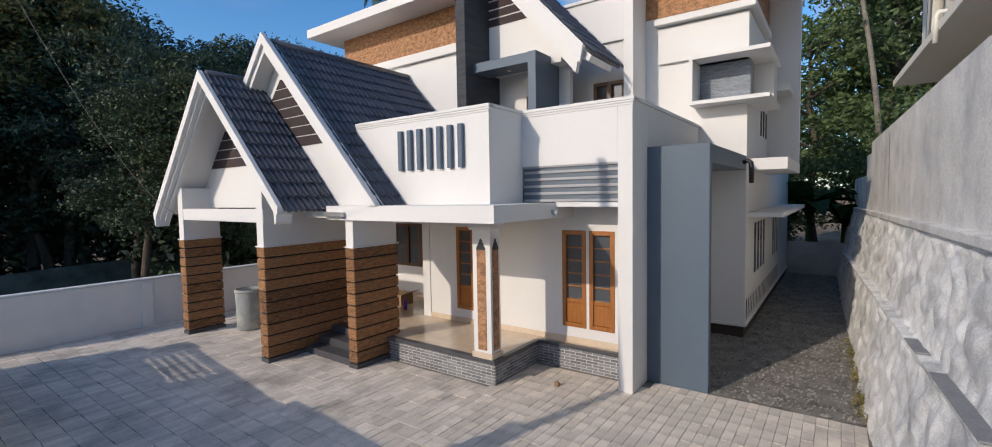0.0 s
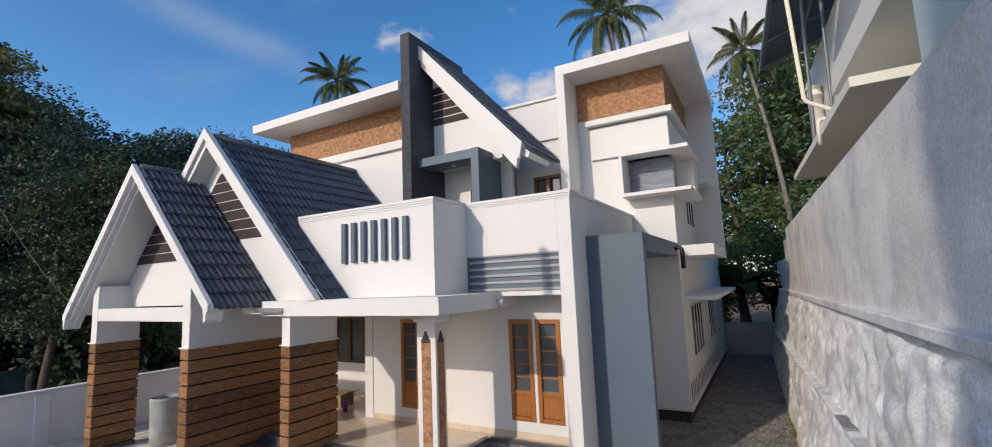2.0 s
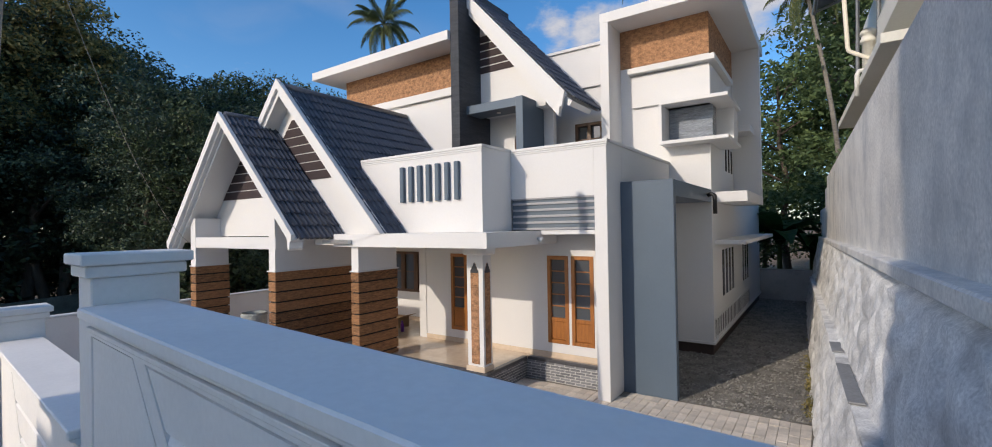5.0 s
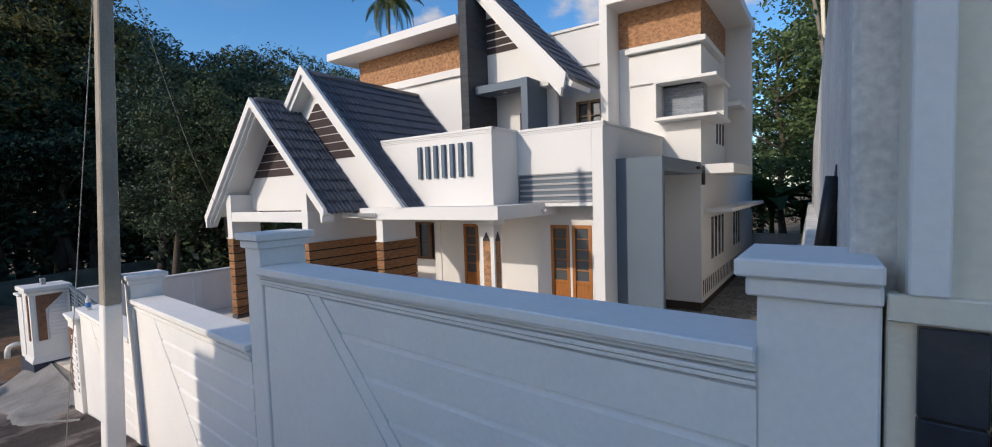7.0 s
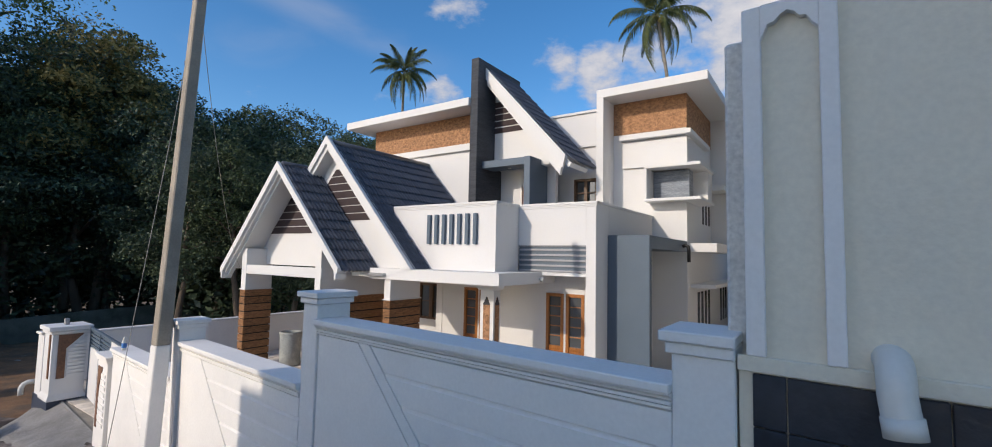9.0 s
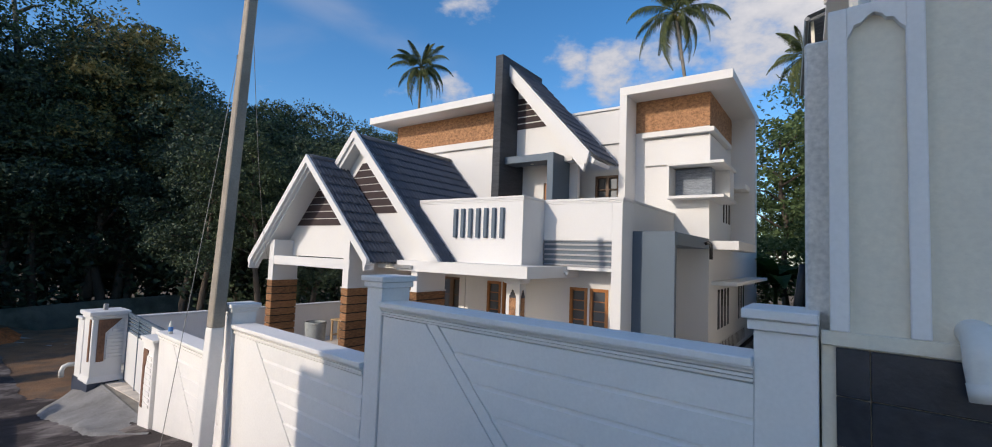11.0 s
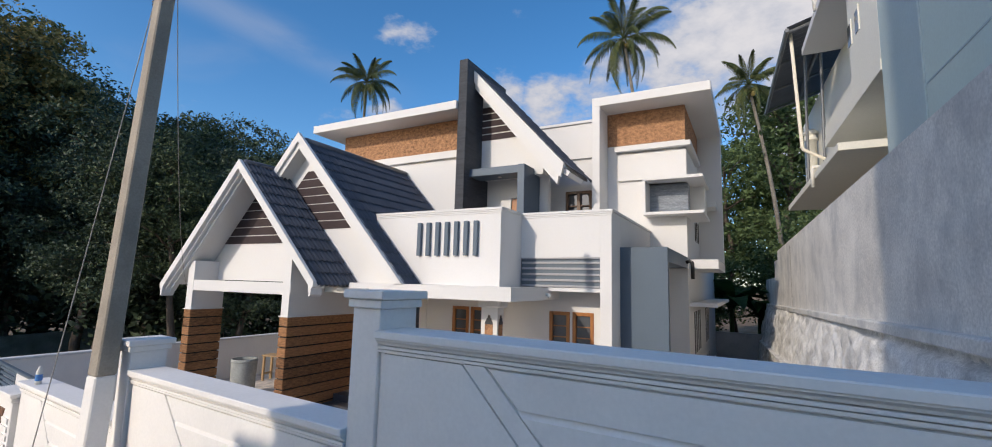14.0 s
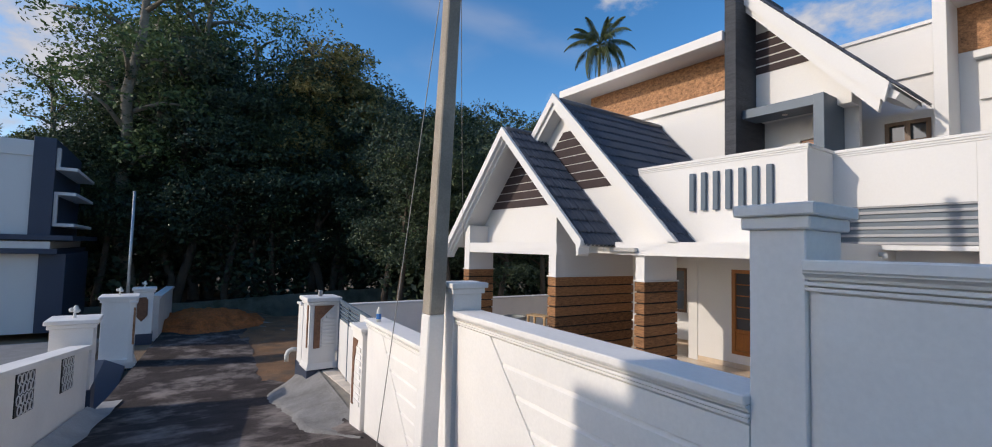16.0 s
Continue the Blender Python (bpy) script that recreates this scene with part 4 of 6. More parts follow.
# ---- gables ----
def tile_mesh(w, l):
    """One roof tile: two rounded rolls with shallow pans between, w across, l down the slope (along -y)."""
    bm = bmesh.new()
    prof = [(-0.5, 0.004), (-0.44, 0.03), (-0.36, 0.046), (-0.28, 0.03), (-0.22, 0.006), (-0.03, 0.004), (0.03, 0.03), (0.11, 0.046), (0.19, 0.03), (0.25, 0.006), (0.5, 0.004)]
    up = [bm.verts.new((a * w, 0, b + 0.006)) for a, b in prof]
    dn = [bm.verts.new((a * w, -l, b + 0.03)) for a, b in prof]
    lo = [bm.verts.new((a * w, -l, b + 0.004)) for a, b in prof]
    for i in range(len(prof) - 1):
        bm.faces.new((up[i], up[i + 1], dn[i + 1], dn[i]))
        bm.faces.new((dn[i], dn[i + 1], lo[i + 1], lo[i]))
    return mesh_of("roof_tile", bm, TILE)


TILE_ME = tile_mesh(0.262, 0.36)


def lay_tiles(parent, ax, az, bx_, bz, y0, y1, skip=None):
    """Tiles in courses on the slope from the ridge (ax, az) down to the eave (bx_, bz), from y0 to y1."""
    L = math.hypot(bx_ - ax, az - bz)
    d = Vector(((bx_ - ax) / L, 0, (bz - az) / L))
    n = Vector((-d.z, 0, d.x)) if d.x > 0 else Vector((d.z, 0, -d.x))
    across = n.cross(-d) * -1
    rows = int(L / 0.33)
    cols = max(1, round((y1 - y0) / 0.25))
    stp = (y1 - y0) / cols
    for r in range(rows):
        for c in range(cols):
            y = y0 + stp * (c + 0.5)
            p = Vector((ax, y, az)) + d * (L * r / rows + 0.01)
            if skip and skip(p, L * r / rows):
                continue
            yax = -d
            xax = yax.cross(n)
            m = Matrix((xax, yax, n)).transposed().to_4x4()
            piece("roof_tile", TILE_ME, Matrix.Translation(p + n * 0.004) @ m, parent)


def barge(parent, a, l, r, y, cut=None):
    """A pair of sloping boards from the apex a to the tips l and r, stepped back twice; cut: a level at which the right one ends."""
    for dy0, dy1, up, lo in ((0.0, 0.08, 0.0, 0.22), (0.08, 0.17, -0.07, 0.3), (0.17, 0.28, -0.12, 0.38)):
        for tip in (l, r):
            s = 1 if tip[0] > a[0] else -1
            m = (a[1] - tip[1]) / abs(tip[0] - a[0])
            if cut and s > 0:
                pts = [(a[0], a[1] + up), (a[0] + (a[1] + up - cut) / m, cut), (a[0] + (a[1] - lo - cut) / m, cut), (a[0], a[1] - lo)]
            else:
                pts = [(a[0], a[1] + up), (tip[0], tip[1] + up), (tip[0] - s * 0.015, tip[1] - 0.11), (tip[0] - s * 0.05, tip[1] - 0.14), (tip[0] - s * 0.06, tip[1] - 0.26),
                       (tip[0] - s * 0.11, tip[1] - 0.30), (tip[0] - s * 0.14, tip[1] - lo + m * 0.14), (a[0], a[1] - lo)]
            part("barge_board", prism(pts, "y", y + dy0, y + dy1), WHITE, parent)


B1a, B1l, B1r = (-10.26, 5.65), (-12.93, 2.78), (-7.56, 2.94)        # boards of the front gable
B2a, B2l, B2r = (-9.41, 6.42), (-12.55, 3.0), (-6.08, 2.91)          # boards of the main gable
G1a, G1l, G1r = (-10.26, 5.58), (-12.87, 2.78), (-7.60, 2.85)        # roof planes under the tiles
G2a, G2l, G2r = (-9.41, 6.24), (-12.4, 3.0), (-6.22, 2.86)
g1 = part("gable_roof", prism([G1a, G1r, (G1r[0] - 0.15, G1r[1] - 0.02), (G1a[0], G1a[1] - 0.16), (G1l[0] + 0.15, G1l[1] - 0.02), G1l], "y", 4.22, 5.4), WHITE, house, "front gable roof in black tiles")
barge(g1, B1a, B1l, B1r, 4.15)
part("tie_beam", box(-12.19, -8.5, 4.40, 4.6, 2.64, 2.89, 0.004), WHITE, g1)
part("gable_wall", prism([(-12.35, 2.9), (-7.9, 2.9), (-7.9, 3.1), (G1a[0], 5.44), (-12.35, 3.15)], "y", 4.985, 5.14), WHITE, g1)
for k in range(6):
    z = 3.79 + 0.205 * k
    hl, hr = -11.79 + (z - 3.79) * 0.91, -8.72 - (z - 3.79) * 1.02
    part("vent_slat", prism([(hl, z), (hr, z), (hr - 0.18, z + 0.182), (hl + 0.165, z + 0.182)], "y", 4.968, 4.984), VENT, g1)
g2 = part("gable_roof", prism([G2a, G2r, (G2r[0] - 0.2, G2r[1]), (G2a[0], G2a[1] - 0.2), (G2l[0] + 0.2, G2l[1]), G2l], "y", 5.06, 9.03), WHITE, house, "main gable roof in black tiles")
barge(g2, B2a, B2l, B2r, 5.0, 2.932)
part("gable_wall", prism([(-12.2, 2.9), (-6.3, 2.9), (G2a[0], 6.1)], "y", 5.4, 5.55), WHITE, g2)
for k in range(7):
    z = 4.135 + 0.205 * k
    hl, hr = -10.75 + (z - 4.135) * 0.93, -7.93 - (z - 4.135) * 0.9
    part("vent_slat", prism([(hl, z), (hr, z), (hr - 0.17, z + 0.182), (hl + 0.17, z + 0.182)], "y", 5.385, 5.4), VENT, g2)
lay_tiles(g1, *G1a, *G1r, 4.28, 5.41)
lay_tiles(g2, *G2a, *G2r, 5.2, 9.0, lambda p, s: p.z < 4.3 and p.y > 5.85)
lay_tiles(wing, A[0], A[1], B[0] + 0.12, B[1] - 0.13, 8.8, 10.6)
bm = bmesh.new()
tube(bm, [(G2a[0], 5.2, G2a[1] + 0.02), (G2a[0], 9.0, G2a[1] + 0.02)], 0.09, 10)
part("ridge_cap", bm, TILE, g2, smooth=True)
bm = bmesh.new()
tube(bm, [(G1a[0], 4.3, G1a[1] + 0.02), (G1a[0], 5.4, G1a[1] + 0.02)], 0.08, 10)
part("ridge_cap", bm, TILE, g1, smooth=True)
part("eave_gutter", box(-7.75, -6.95, 4.95, 5.35, 2.74, 2.82, 0.004), STEEL, g1, "pale metal gutter")


# ---- neighbours ----
rng0 = random.Random(3)
nbw = thing("neighbour_front_wall", (2.5, -0.6, 1.4), "tall beige wall with an arched white panel above black stone tiles", "wall", kind="structure")
part("wall_body", skew(box(1.278, 8.0, 0.02, 0.2, 2.86, 4.32, 0.004)), BEIGE, nbw)
part("wall_foot", skew(box(1.246, 8.0, 0.02, 0.2, 1.0, 2.86, 0.004)), BEIGE, nbw)
part("ledge", skew(box(1.245, 8.0, -0.01, 0.02, 2.822, 2.885, 0.004)), BEIGE, nbw)
part("pilaster_edge", skew(box(1.28, 1.35, -0.015, 0.02, 2.886, 4.32, 0.004)), WHITE_OLD, nbw)
part("pilaster_edge", skew(box(1.548, 1.61, -0.015, 0.02, 2.886, 4.32, 0.004)), WHITE_OLD, nbw)
arch = [(1.35, 4.32), (1.35, 4.18), (1.362, 4.2), (1.375, 4.235), (1.4, 4.24), (1.42, 4.262), (1.445, 4.275), (1.47, 4.262), (1.485, 4.24), (1.51, 4.235), (1.53, 4.2), (1.548, 4.18), (1.548, 4.32)]
part("pilaster_arch", skew(prism(arch, "y", -0.015, 0.02)), WHITE_OLD, nbw)
for k in range(14):
    for j in range(4):
        part("stone_tile", skew(box(1.30 + 0.46 * k - 0.34 * (k > 0), 1.415 + 0.46 * k, -0.006, 0.019, 2.611 - 0.21 * j, 2.818 - 0.21 * j - 0.003, 0.003)), BLACK_TILE_SHADE, nbw)
bm = bmesh.new()
y_ = wall_y(1.74)
tube(bm, [(1.73, y_ + 0.1, 2.93), (1.73, y_ + 0.02, 2.93)] + [(1.735, y_ + 0.02 - 0.1 * math.sin(k * math.pi / 16), 2.83 + 0.1 * math.cos(k * math.pi / 16)) for k in range(1, 9)] + [(1.742, y_ - 0.09, 2.77), (1.75, y_ - 0.1, 2.71)], 0.055, 18)
tube(bm, [(1.744, y_ - 0.093, 2.765), (1.752, y_ - 0.101, 2.70)], 0.06, 18)
part("drain_elbow", bm, PVC, nbw, "white plastic drain elbow", True)

nb = thing("neighbour_house", (4, 9, 3.7), "mint and cream neighbouring house above the retaining wall", "house")


def nbox(x0, x1, y0, y1, z0, z1, bev=0.006):
    """A box of the neighbour's house, which stands a little askew."""
    bm = box(x0, x1, y0, y1, z0, z1, bev)
    for v in bm.verts:
        v.co.x -= 0.045 * (v.co.y - 5.5)
    return bm


part("mint_wall", nbox(1.62, 1.9, 0.5, 4.15, 3.7, 11.0, 0), MINT, nb, "pale mint wall")
# this facet's shade is put into its colour, a darker mint
part("mint_pier", nbox(1.6, 1.9, 4.15, 5.5, 3.7, 11.0, 0.006), MINT_D, nb, "mint wall bay, its shade put into the paint")
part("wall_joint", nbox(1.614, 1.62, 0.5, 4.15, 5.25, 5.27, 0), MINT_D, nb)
part("cream_bay", nbox(1.6, 1.9, 5.5, 7.1, 6.18, 8.25, 0.004), CREAM, nb)
for y0 in (6.42, 6.9):
    nw = part("small_window", nbox(1.592, 1.6, y0, y0 + 0.22, 7.1, 7.45, 0), GLASS, nb, "small dark ventilation window")
    part("window_rim", nbox(1.585, 1.6, y0 - 0.04, y0, 7.06, 7.49, 0.002), CREAM, nw)
part("cream_wall", nbox(2.05, 9.0, 5.5, 15.5, 6.08, 8.3, 0), CREAM, nb)
part("lower_wall", nbox(2.5, 9.0, 5.5, 15.5, 3.7, 6.08, 0), CREAM, nb)
part("rear_mass", nbox(1.9, 9.0, 0.5, 5.5, 3.7, 11.0, 0), MINT, nb)
part("balcony_slab", nbox(1.585, 2.5, 5.5, 9.5, 6.02, 6.18), CREAM, nb)
part("balcony_parapet", nbox(1.6, 1.72, 7.1, 9.5, 6.18, 6.45), CREAM, nb)
part("sunshade_slab", nbox(1.286, 2.5, 6.74, 13.3, 5.25, 5.38), CREAM, nb)
part("upper_slab", nbox(1.3, 2.4, 5.5, 9.75, 8.25, 8.4), WHITE, nb)
part("upper_wall", nbox(1.75, 9.0, 5.5, 9.6, 8.4, 11.0, 0), CREAM, nb)
bm = bmesh.new()
tube(bm, [(1.2, 7.9, 8.3), (1.17, 7.95, 8.9)], 0.05, 10)
part("roof_spout", bm, PVC, nb, smooth=True)


def canopy_at(u, w):
    """A point of the sheet roof: u inwards from its edge, w along it, both 0 to 1."""
    return Vector((0.82 - 0.32 * w + 1.5 * u, 9.3 + 4.3 * w, 8.75 - 0.4 * w + 0.45 * u))


bm = bmesh.new()
sheet = [[bm.verts.new(canopy_at(u / 2, w / 96) + Vector((0, 0, 0.02 * math.cos(w * math.pi / 2)))) for u in range(3)] for w in range(97)]
for p, q in zip(sheet, sheet[1:]):
    for k in range(2):
        bm.faces.new((p[k], p[k + 1], q[k + 1], q[k]))
bmesh.ops.solidify(bm, geom=bm.faces[:], thickness=0.012)
can = part("sheet_canopy", bm, SHEET, nb, "dark corrugated sheet canopy on steel posts")
for w in (0.02, 0.34, 0.67, 0.98):
    bm = bmesh.new()
    tube(bm, [canopy_at(0.02, w) - Vector((0, 0, 0.07)), canopy_at(1, w) - Vector((0, 0, 0.07))], 0.035, 6)
    part("purlin", bm, SHEET, can)
for u in (0.0, 0.55):
    bm = bmesh.new()
    tube(bm, [canopy_at(u, 0) - Vector((0, 0, 0.05)), canopy_at(u, 1) - Vector((0, 0, 0.05))], 0.05, 6)
    part("edge_beam", bm, SHEET, can)
for x, y, z0, z1 in ((1.24, 10.5, 5.4, 8.6), (1.56, 10.5, 5.4, 8.75)):
    bm = bmesh.new()
    tube(bm, [(x - 0.06, y, z0), (x, y, z1)], 0.032, 8)
    part("canopy_post", bm, SHEET, can)
bm = bmesh.new()
tube(bm, [(0.9, 9.6, 8.8), (1.01, 9.63, 6.12), (1.03, 9.63, 6.05), (1.1, 9.63, 6.0), (1.5, 9.63, 5.75), (1.7, 9.63, 5.4)], 0.036, 10)
part("downpipe", bm, BEIGE, nb, "pale downpipe", True)
bm = bmesh.new()
lathe(bm, (1.54, 13.07, 5.4), [(0.13, 0.0), (0.13, 1.75), (0.165, 1.75), (0.165, 1.82), (0.14, 1.83), (0.14, 1.93), (0.185, 1.94), (0.185, 1.99), (0.1, 2.07), (0.0, 2.08)], 20)
part("vent_pipe", bm, CREAM, nb, "capped cream vent pipe", True)
bm = bmesh.new()
tube(bm, [(1.32, 8.95, 5.42), (1.2, 8.95, 5.5), (1.13, 8.95, 5.5), (1.1, 8.95, 5.44), (1.095, 8.95, 5.08)], 0.035, 12)
part("overflow_pipe", bm, PVC, nb, "bent white overflow pipe", True)

# house over the lane, which throws the shade on the boundary wall
opp = thing("house_opposite", (2, -11, 1), "plain tall rendered house across the lane", "house")
part("low_block", box(-5.9, 1.2, -11.0, -8.0, 0.5, 5.83, 0), WHITE_OLD, opp)
part("middle_block", box(-5.45, 1.2, -11.0, -8.0, 5.83, 6.9, 0), WHITE_OLD, opp)
part("tall_block", box(-3.0, 1.2, -11.0, -8.2, 6.9, 14.0, 0), WHITE_OLD, opp)

# wall over the lane with its piers
ow = thing("lane_wall", (-14, -3.5, -1), "white lane wall with pierced lattice panels and capped piers", "wall", kind="structure")


def opp_y(x):
    return -3.3 - 0.1 * (x + 12.6)


def opp_top(x):
    return 1.23 + 0.11 * (x + 8.76) if x > -13 else 0.76


def on_lane(bm):
    for v in bm.verts:
        v.co.y += opp_y(v.co.x)
        v.co.z += opp_top(v.co.x)
    return bm


def lane_run(x0, x1, h=1.05):
    part("wall_body", on_lane(box(x0, x1, -0.2, 0.0, -h - 1.0, -0.08, 0)), WHITE_OLD, ow)
    part("coping", on_lane(box(x0, x1, -0.26, 0.06, -0.08, 0.0, 0)), WHITE_OLD, ow)


lane_run(-12.4, 9.0)
lane_run(-26.5, -22.1)
for xa in (-11.44, -9.65, -7.86):
    lp = part("lattice_panel", on_lane(box(xa, xa + 0.63, 0.0, 0.012, -0.61, -0.1, 0)), BLACK, ow, "dark pierced lattice panel")
    bm = bmesh.new()
    for i in range(4):
        for j in range(4):
            cx, cz = xa + 0.095 + 0.143 * i + (0.025 if j % 2 else -0.025), -0.545 + 0.127 * j
            tube(bm, [(cx + 0.06 * math.cos(a), 0.014, cz + 0.06 * math.sin(a)) for a in [k * math.pi / 4 for k in range(9)]], 0.009, 4)
    part("lattice_ring", on_lane(bm), WHITE, lp, "white lattice rings", kind="stuff")


def lane_pier(x, w, zb, zt, dy=0.0):
    y = opp_y(x) + dy
    part("pier_plinth", box(x - w / 2 - 0.02, x + w / 2 + 0.02, y - w, y + 0.02, zb - 0.5, zb + 0.25), NAVY, ow)
    part("pier", box(x - w / 2, x + w / 2, y - w + 0.02, y, zb + 0.25, zt - 0.1), WHITE_OLD, ow)
    part("pier_neck", box(x - w / 2 - 0.04, x + w / 2 + 0.04, y - w - 0.02, y + 0.04, zt - 0.16, zt - 0.08, 0.012), WHITE_OLD, ow)
    part("pier_cap", box(x - w / 2 - 0.08, x + w / 2 + 0.08, y - w - 0.06, y + 0.08, zt - 0.08, zt, 0.012), WHITE_OLD, ow)
    bm = bmesh.new()
    lathe(bm, (x, y - w / 2, zt), [(0.04, 0.0), (0.022, 0.03), (0.02, 0.1), (0.005, 0.12)], 8)
    for k, (dx, dy, dz) in enumerate(((0.045, 0.02, 0.13), (-0.04, 0.035, 0.12), (0.0, -0.05, 0.14), (0.005, 0.01, 0.18))):
        lathe(bm, (x + dx, y - w / 2 + dy, zt + dz - 0.04), [(0.005, 0.0), (0.035, 0.015), (0.042, 0.045), (0.025, 0.075), (0.004, 0.085)], 7)
    part("pier_lamp", bm, PVC, ow, "small white pier lamp", True)


lane_pier(-12.8, 0.62, -0.25, 1.28)
lane_pier(-18.0, 0.74, -0.85, 1.2, -0.12)
lane_pier(-21.8, 0.55, -0.72, 1.1, -0.14)
part("pier_box", box(-18.2, -17.5, -2.98, -2.86, -0.6, 1.0), WHITE_OLD, ow)
part("pier_box_cap", box(-18.24, -17.46, -3.0, -2.82, 1.0, 1.06, 0.01), WHITE_OLD, ow)
part("pier_foot", prism([(-3.66, -0.75), (-2.78, -0.75), (-2.86, -0.5), (-3.62, -0.5)], "x", -18.3, -17.56), WHITE_OLD, ow)
part("inlay_panel", prism([(-2.995, 0.17), (-2.94, 0.08), (-2.83, -0.05), (-2.72, 0.08), (-2.665, 0.17), (-2.665, 0.67), (-2.72, 0.78), (-2.94, 0.78), (-2.995, 0.67)], "x", -21.535, -21.50), INLAY, ow, "brown stone inlay")
part("gateway_ramp", prism([(-4.6, -0.4), (-3.45, -0.46), (-3.02, -0.68), (-3.02, -0.95), (-4.6, -0.95)], "x", -17.55, -13.2), NAVY, ow, "dark blue gateway ramp")
part("gate_leaf", box(-13.2, -13.14, -3.85, -3.36, -0.4, 1.0, 0.004), NAVY, ow, "dark gate leaf edge")
part("louvre_strip", box(-17.52, -17.48, -2.9, -2.85, -0.1, 0.9, 0.004), BROWN, ow)
bm = bmesh.new()
rows_ = []
for i in range(20):
    x = -13.7 + 0.6 * i
    rows_.append([bm.verts.new((x, opp_y(x) + 0.02 + (0.32 + 0.16 * noise.noise((x * 1.7, 0, 0))) * k / 3, max(road_z(x) + 0.04, opp_top(x) - 1.1 - 0.25 * k / 3 if x > -13 else -9) + 0.01 * noise.noise((x, k, 8)))) for k in range(4)])
for a, b in zip(rows_, rows_[1:]):
    for k in range(3):
        bm.faces.new((a[k], a[k + 1], b[k + 1], b[k]))
solid("lane_verge", bm, CONCRETE, "rough concrete verge along the lane wall", "pavement", "structure", True)
solid("lane_forecourt", box(-21.4, -13.2, -9.0, -3.9, -1.2, -0.5, 0), SLAB, "grey concrete forecourt behind the lane wall", "pavement", "structure")

far_house = thing("far_house", (-27, -8, -1), "white and navy flat-roofed house beyond the lane wall", "house")
part("upper_wall", box(-31, -24.0, -13.0, -6.24, 2.85, 5.6, 0), WHITE, far_house)
part("roof_parapet", box(-31.05, -23.95, -13.0, -6.22, 5.6, 6.15, 0.01), WHITE, far_house)
part("navy_fin", box(-30, -23.92, -6.24, -5.65, 2.8, 6.3, 0.01), NAVY, far_house)
part("floor_slab", box(-31, -23.6, -13, -5.0, 2.66, 2.84, 0.01), NAVY, far_house)
part("soffit_strip", box(-31, -23.7, -13, -5.6, 2.36, 2.62, 0.01), WHITE, far_house)
part("beam", box(-31, -23.65, -13, -5.4, 2.18, 2.36, 0.01), NAVY, far_house)
part("lower_wall", box(-31, -24.1, -13.0, -5.92, -0.6, 2.18, 0), WHITE, far_house)
part("navy_column", box(-30, -24.0, -5.92, -5.2, -0.6, 2.18, 0.01), NAVY, far_house)
for z in (5.25, 4.35, 3.22):
    part("window_shelf", box(-29, -24.1, -5.65, -5.05, z - 0.06, z + 0.06, 0.01), WHITE, far_house)
part("shelf_cheek", box(-24.3, -24.1, -5.65, -5.55, 3.28, 4.3, 0.01), WHITE, far_house)
part("shelf_cheek", box(-24.3, -24.1, -5.65, -5.55, 5.31, 6.0, 0.01), WHITE, far_house)
solid("wall_far_lane", prism([(-13, -1.4), (16, -1.4), (16, 0.3), (6, 0.0), (-1, -0.38), (-13, -0.5)], "x", -30.3, -30.1), MOSSY, "low mossy grey wall at the end of the lane", "wall", "structure")
bm = bmesh.new()
tube(bm, [(-22.6, -3.3, -0.8), (-22.5, -3.28, 4.5)], [0.06, 0.045], 8)
solid("steel_post", bm, STEEL, "slim grey steel post beside the lane wall", "post", smooth=True)
bm = bmesh.new()
hs = []
for i in range(61):
    row = []
    for k in range(61):
        u, w = (i - 30) / 30, (k - 30) / 30
        r = math.hypot(u, w) + 0.14 * noise.noise((u * 2.2, w * 2.2, 9))
        body = max(0, 1 - max(r, 0) ** 2.2)
        z = body * (0.6 + 0.22 * noise.noise((u * 2.5, w * 2.5, 4))) + (0.13 * noise.noise((u * 7, w * 7, 1)) + 0.07 * noise.noise((u * 17, w * 17, 3))) * min(1, body * 3)
        row.append(bm.verts.new((-25.2 + 2.9 * u, -0.7 + 2.4 * w, -0.8 + z)))
    hs.append(row)
for a, b in zip(hs, hs[1:]):
    for k in range(60):
        bm.faces.new((a[k], b[k], b[k + 1], a[k + 1]))
solid("soil_heap", bm, LATERITE, "heap of loose red laterite soil at the lane's end", "soil heap", smooth=True)
bm = bmesh.new()
for k in range(70):
    x, y = -24 + rng0.uniform(-2.5, 2.5), 2.2 + rng0.uniform(-1.5, 1.8)
    s = rng0.uniform(0.05, 0.16)
    v = bx(bm, x - s, x + s, y - s * 0.7, y + s * 0.7, -0.95, -0.86 + s * 0.8)
    for w in v:
        w.co += Vector((rng0.uniform(-s, s), rng0.uniform(-s, s), rng0.uniform(-s, s))) * 0.4
solid("rubble_scatter", bm, APRON, "scattered grey rubble beside the soil heap", "rubble", "stuff")


# ---- pole, cables ----
pole = thing("utility_pole", (-5.04, -0.3, 0.5), "square concrete utility pole, its foot painted white", "utility pole")
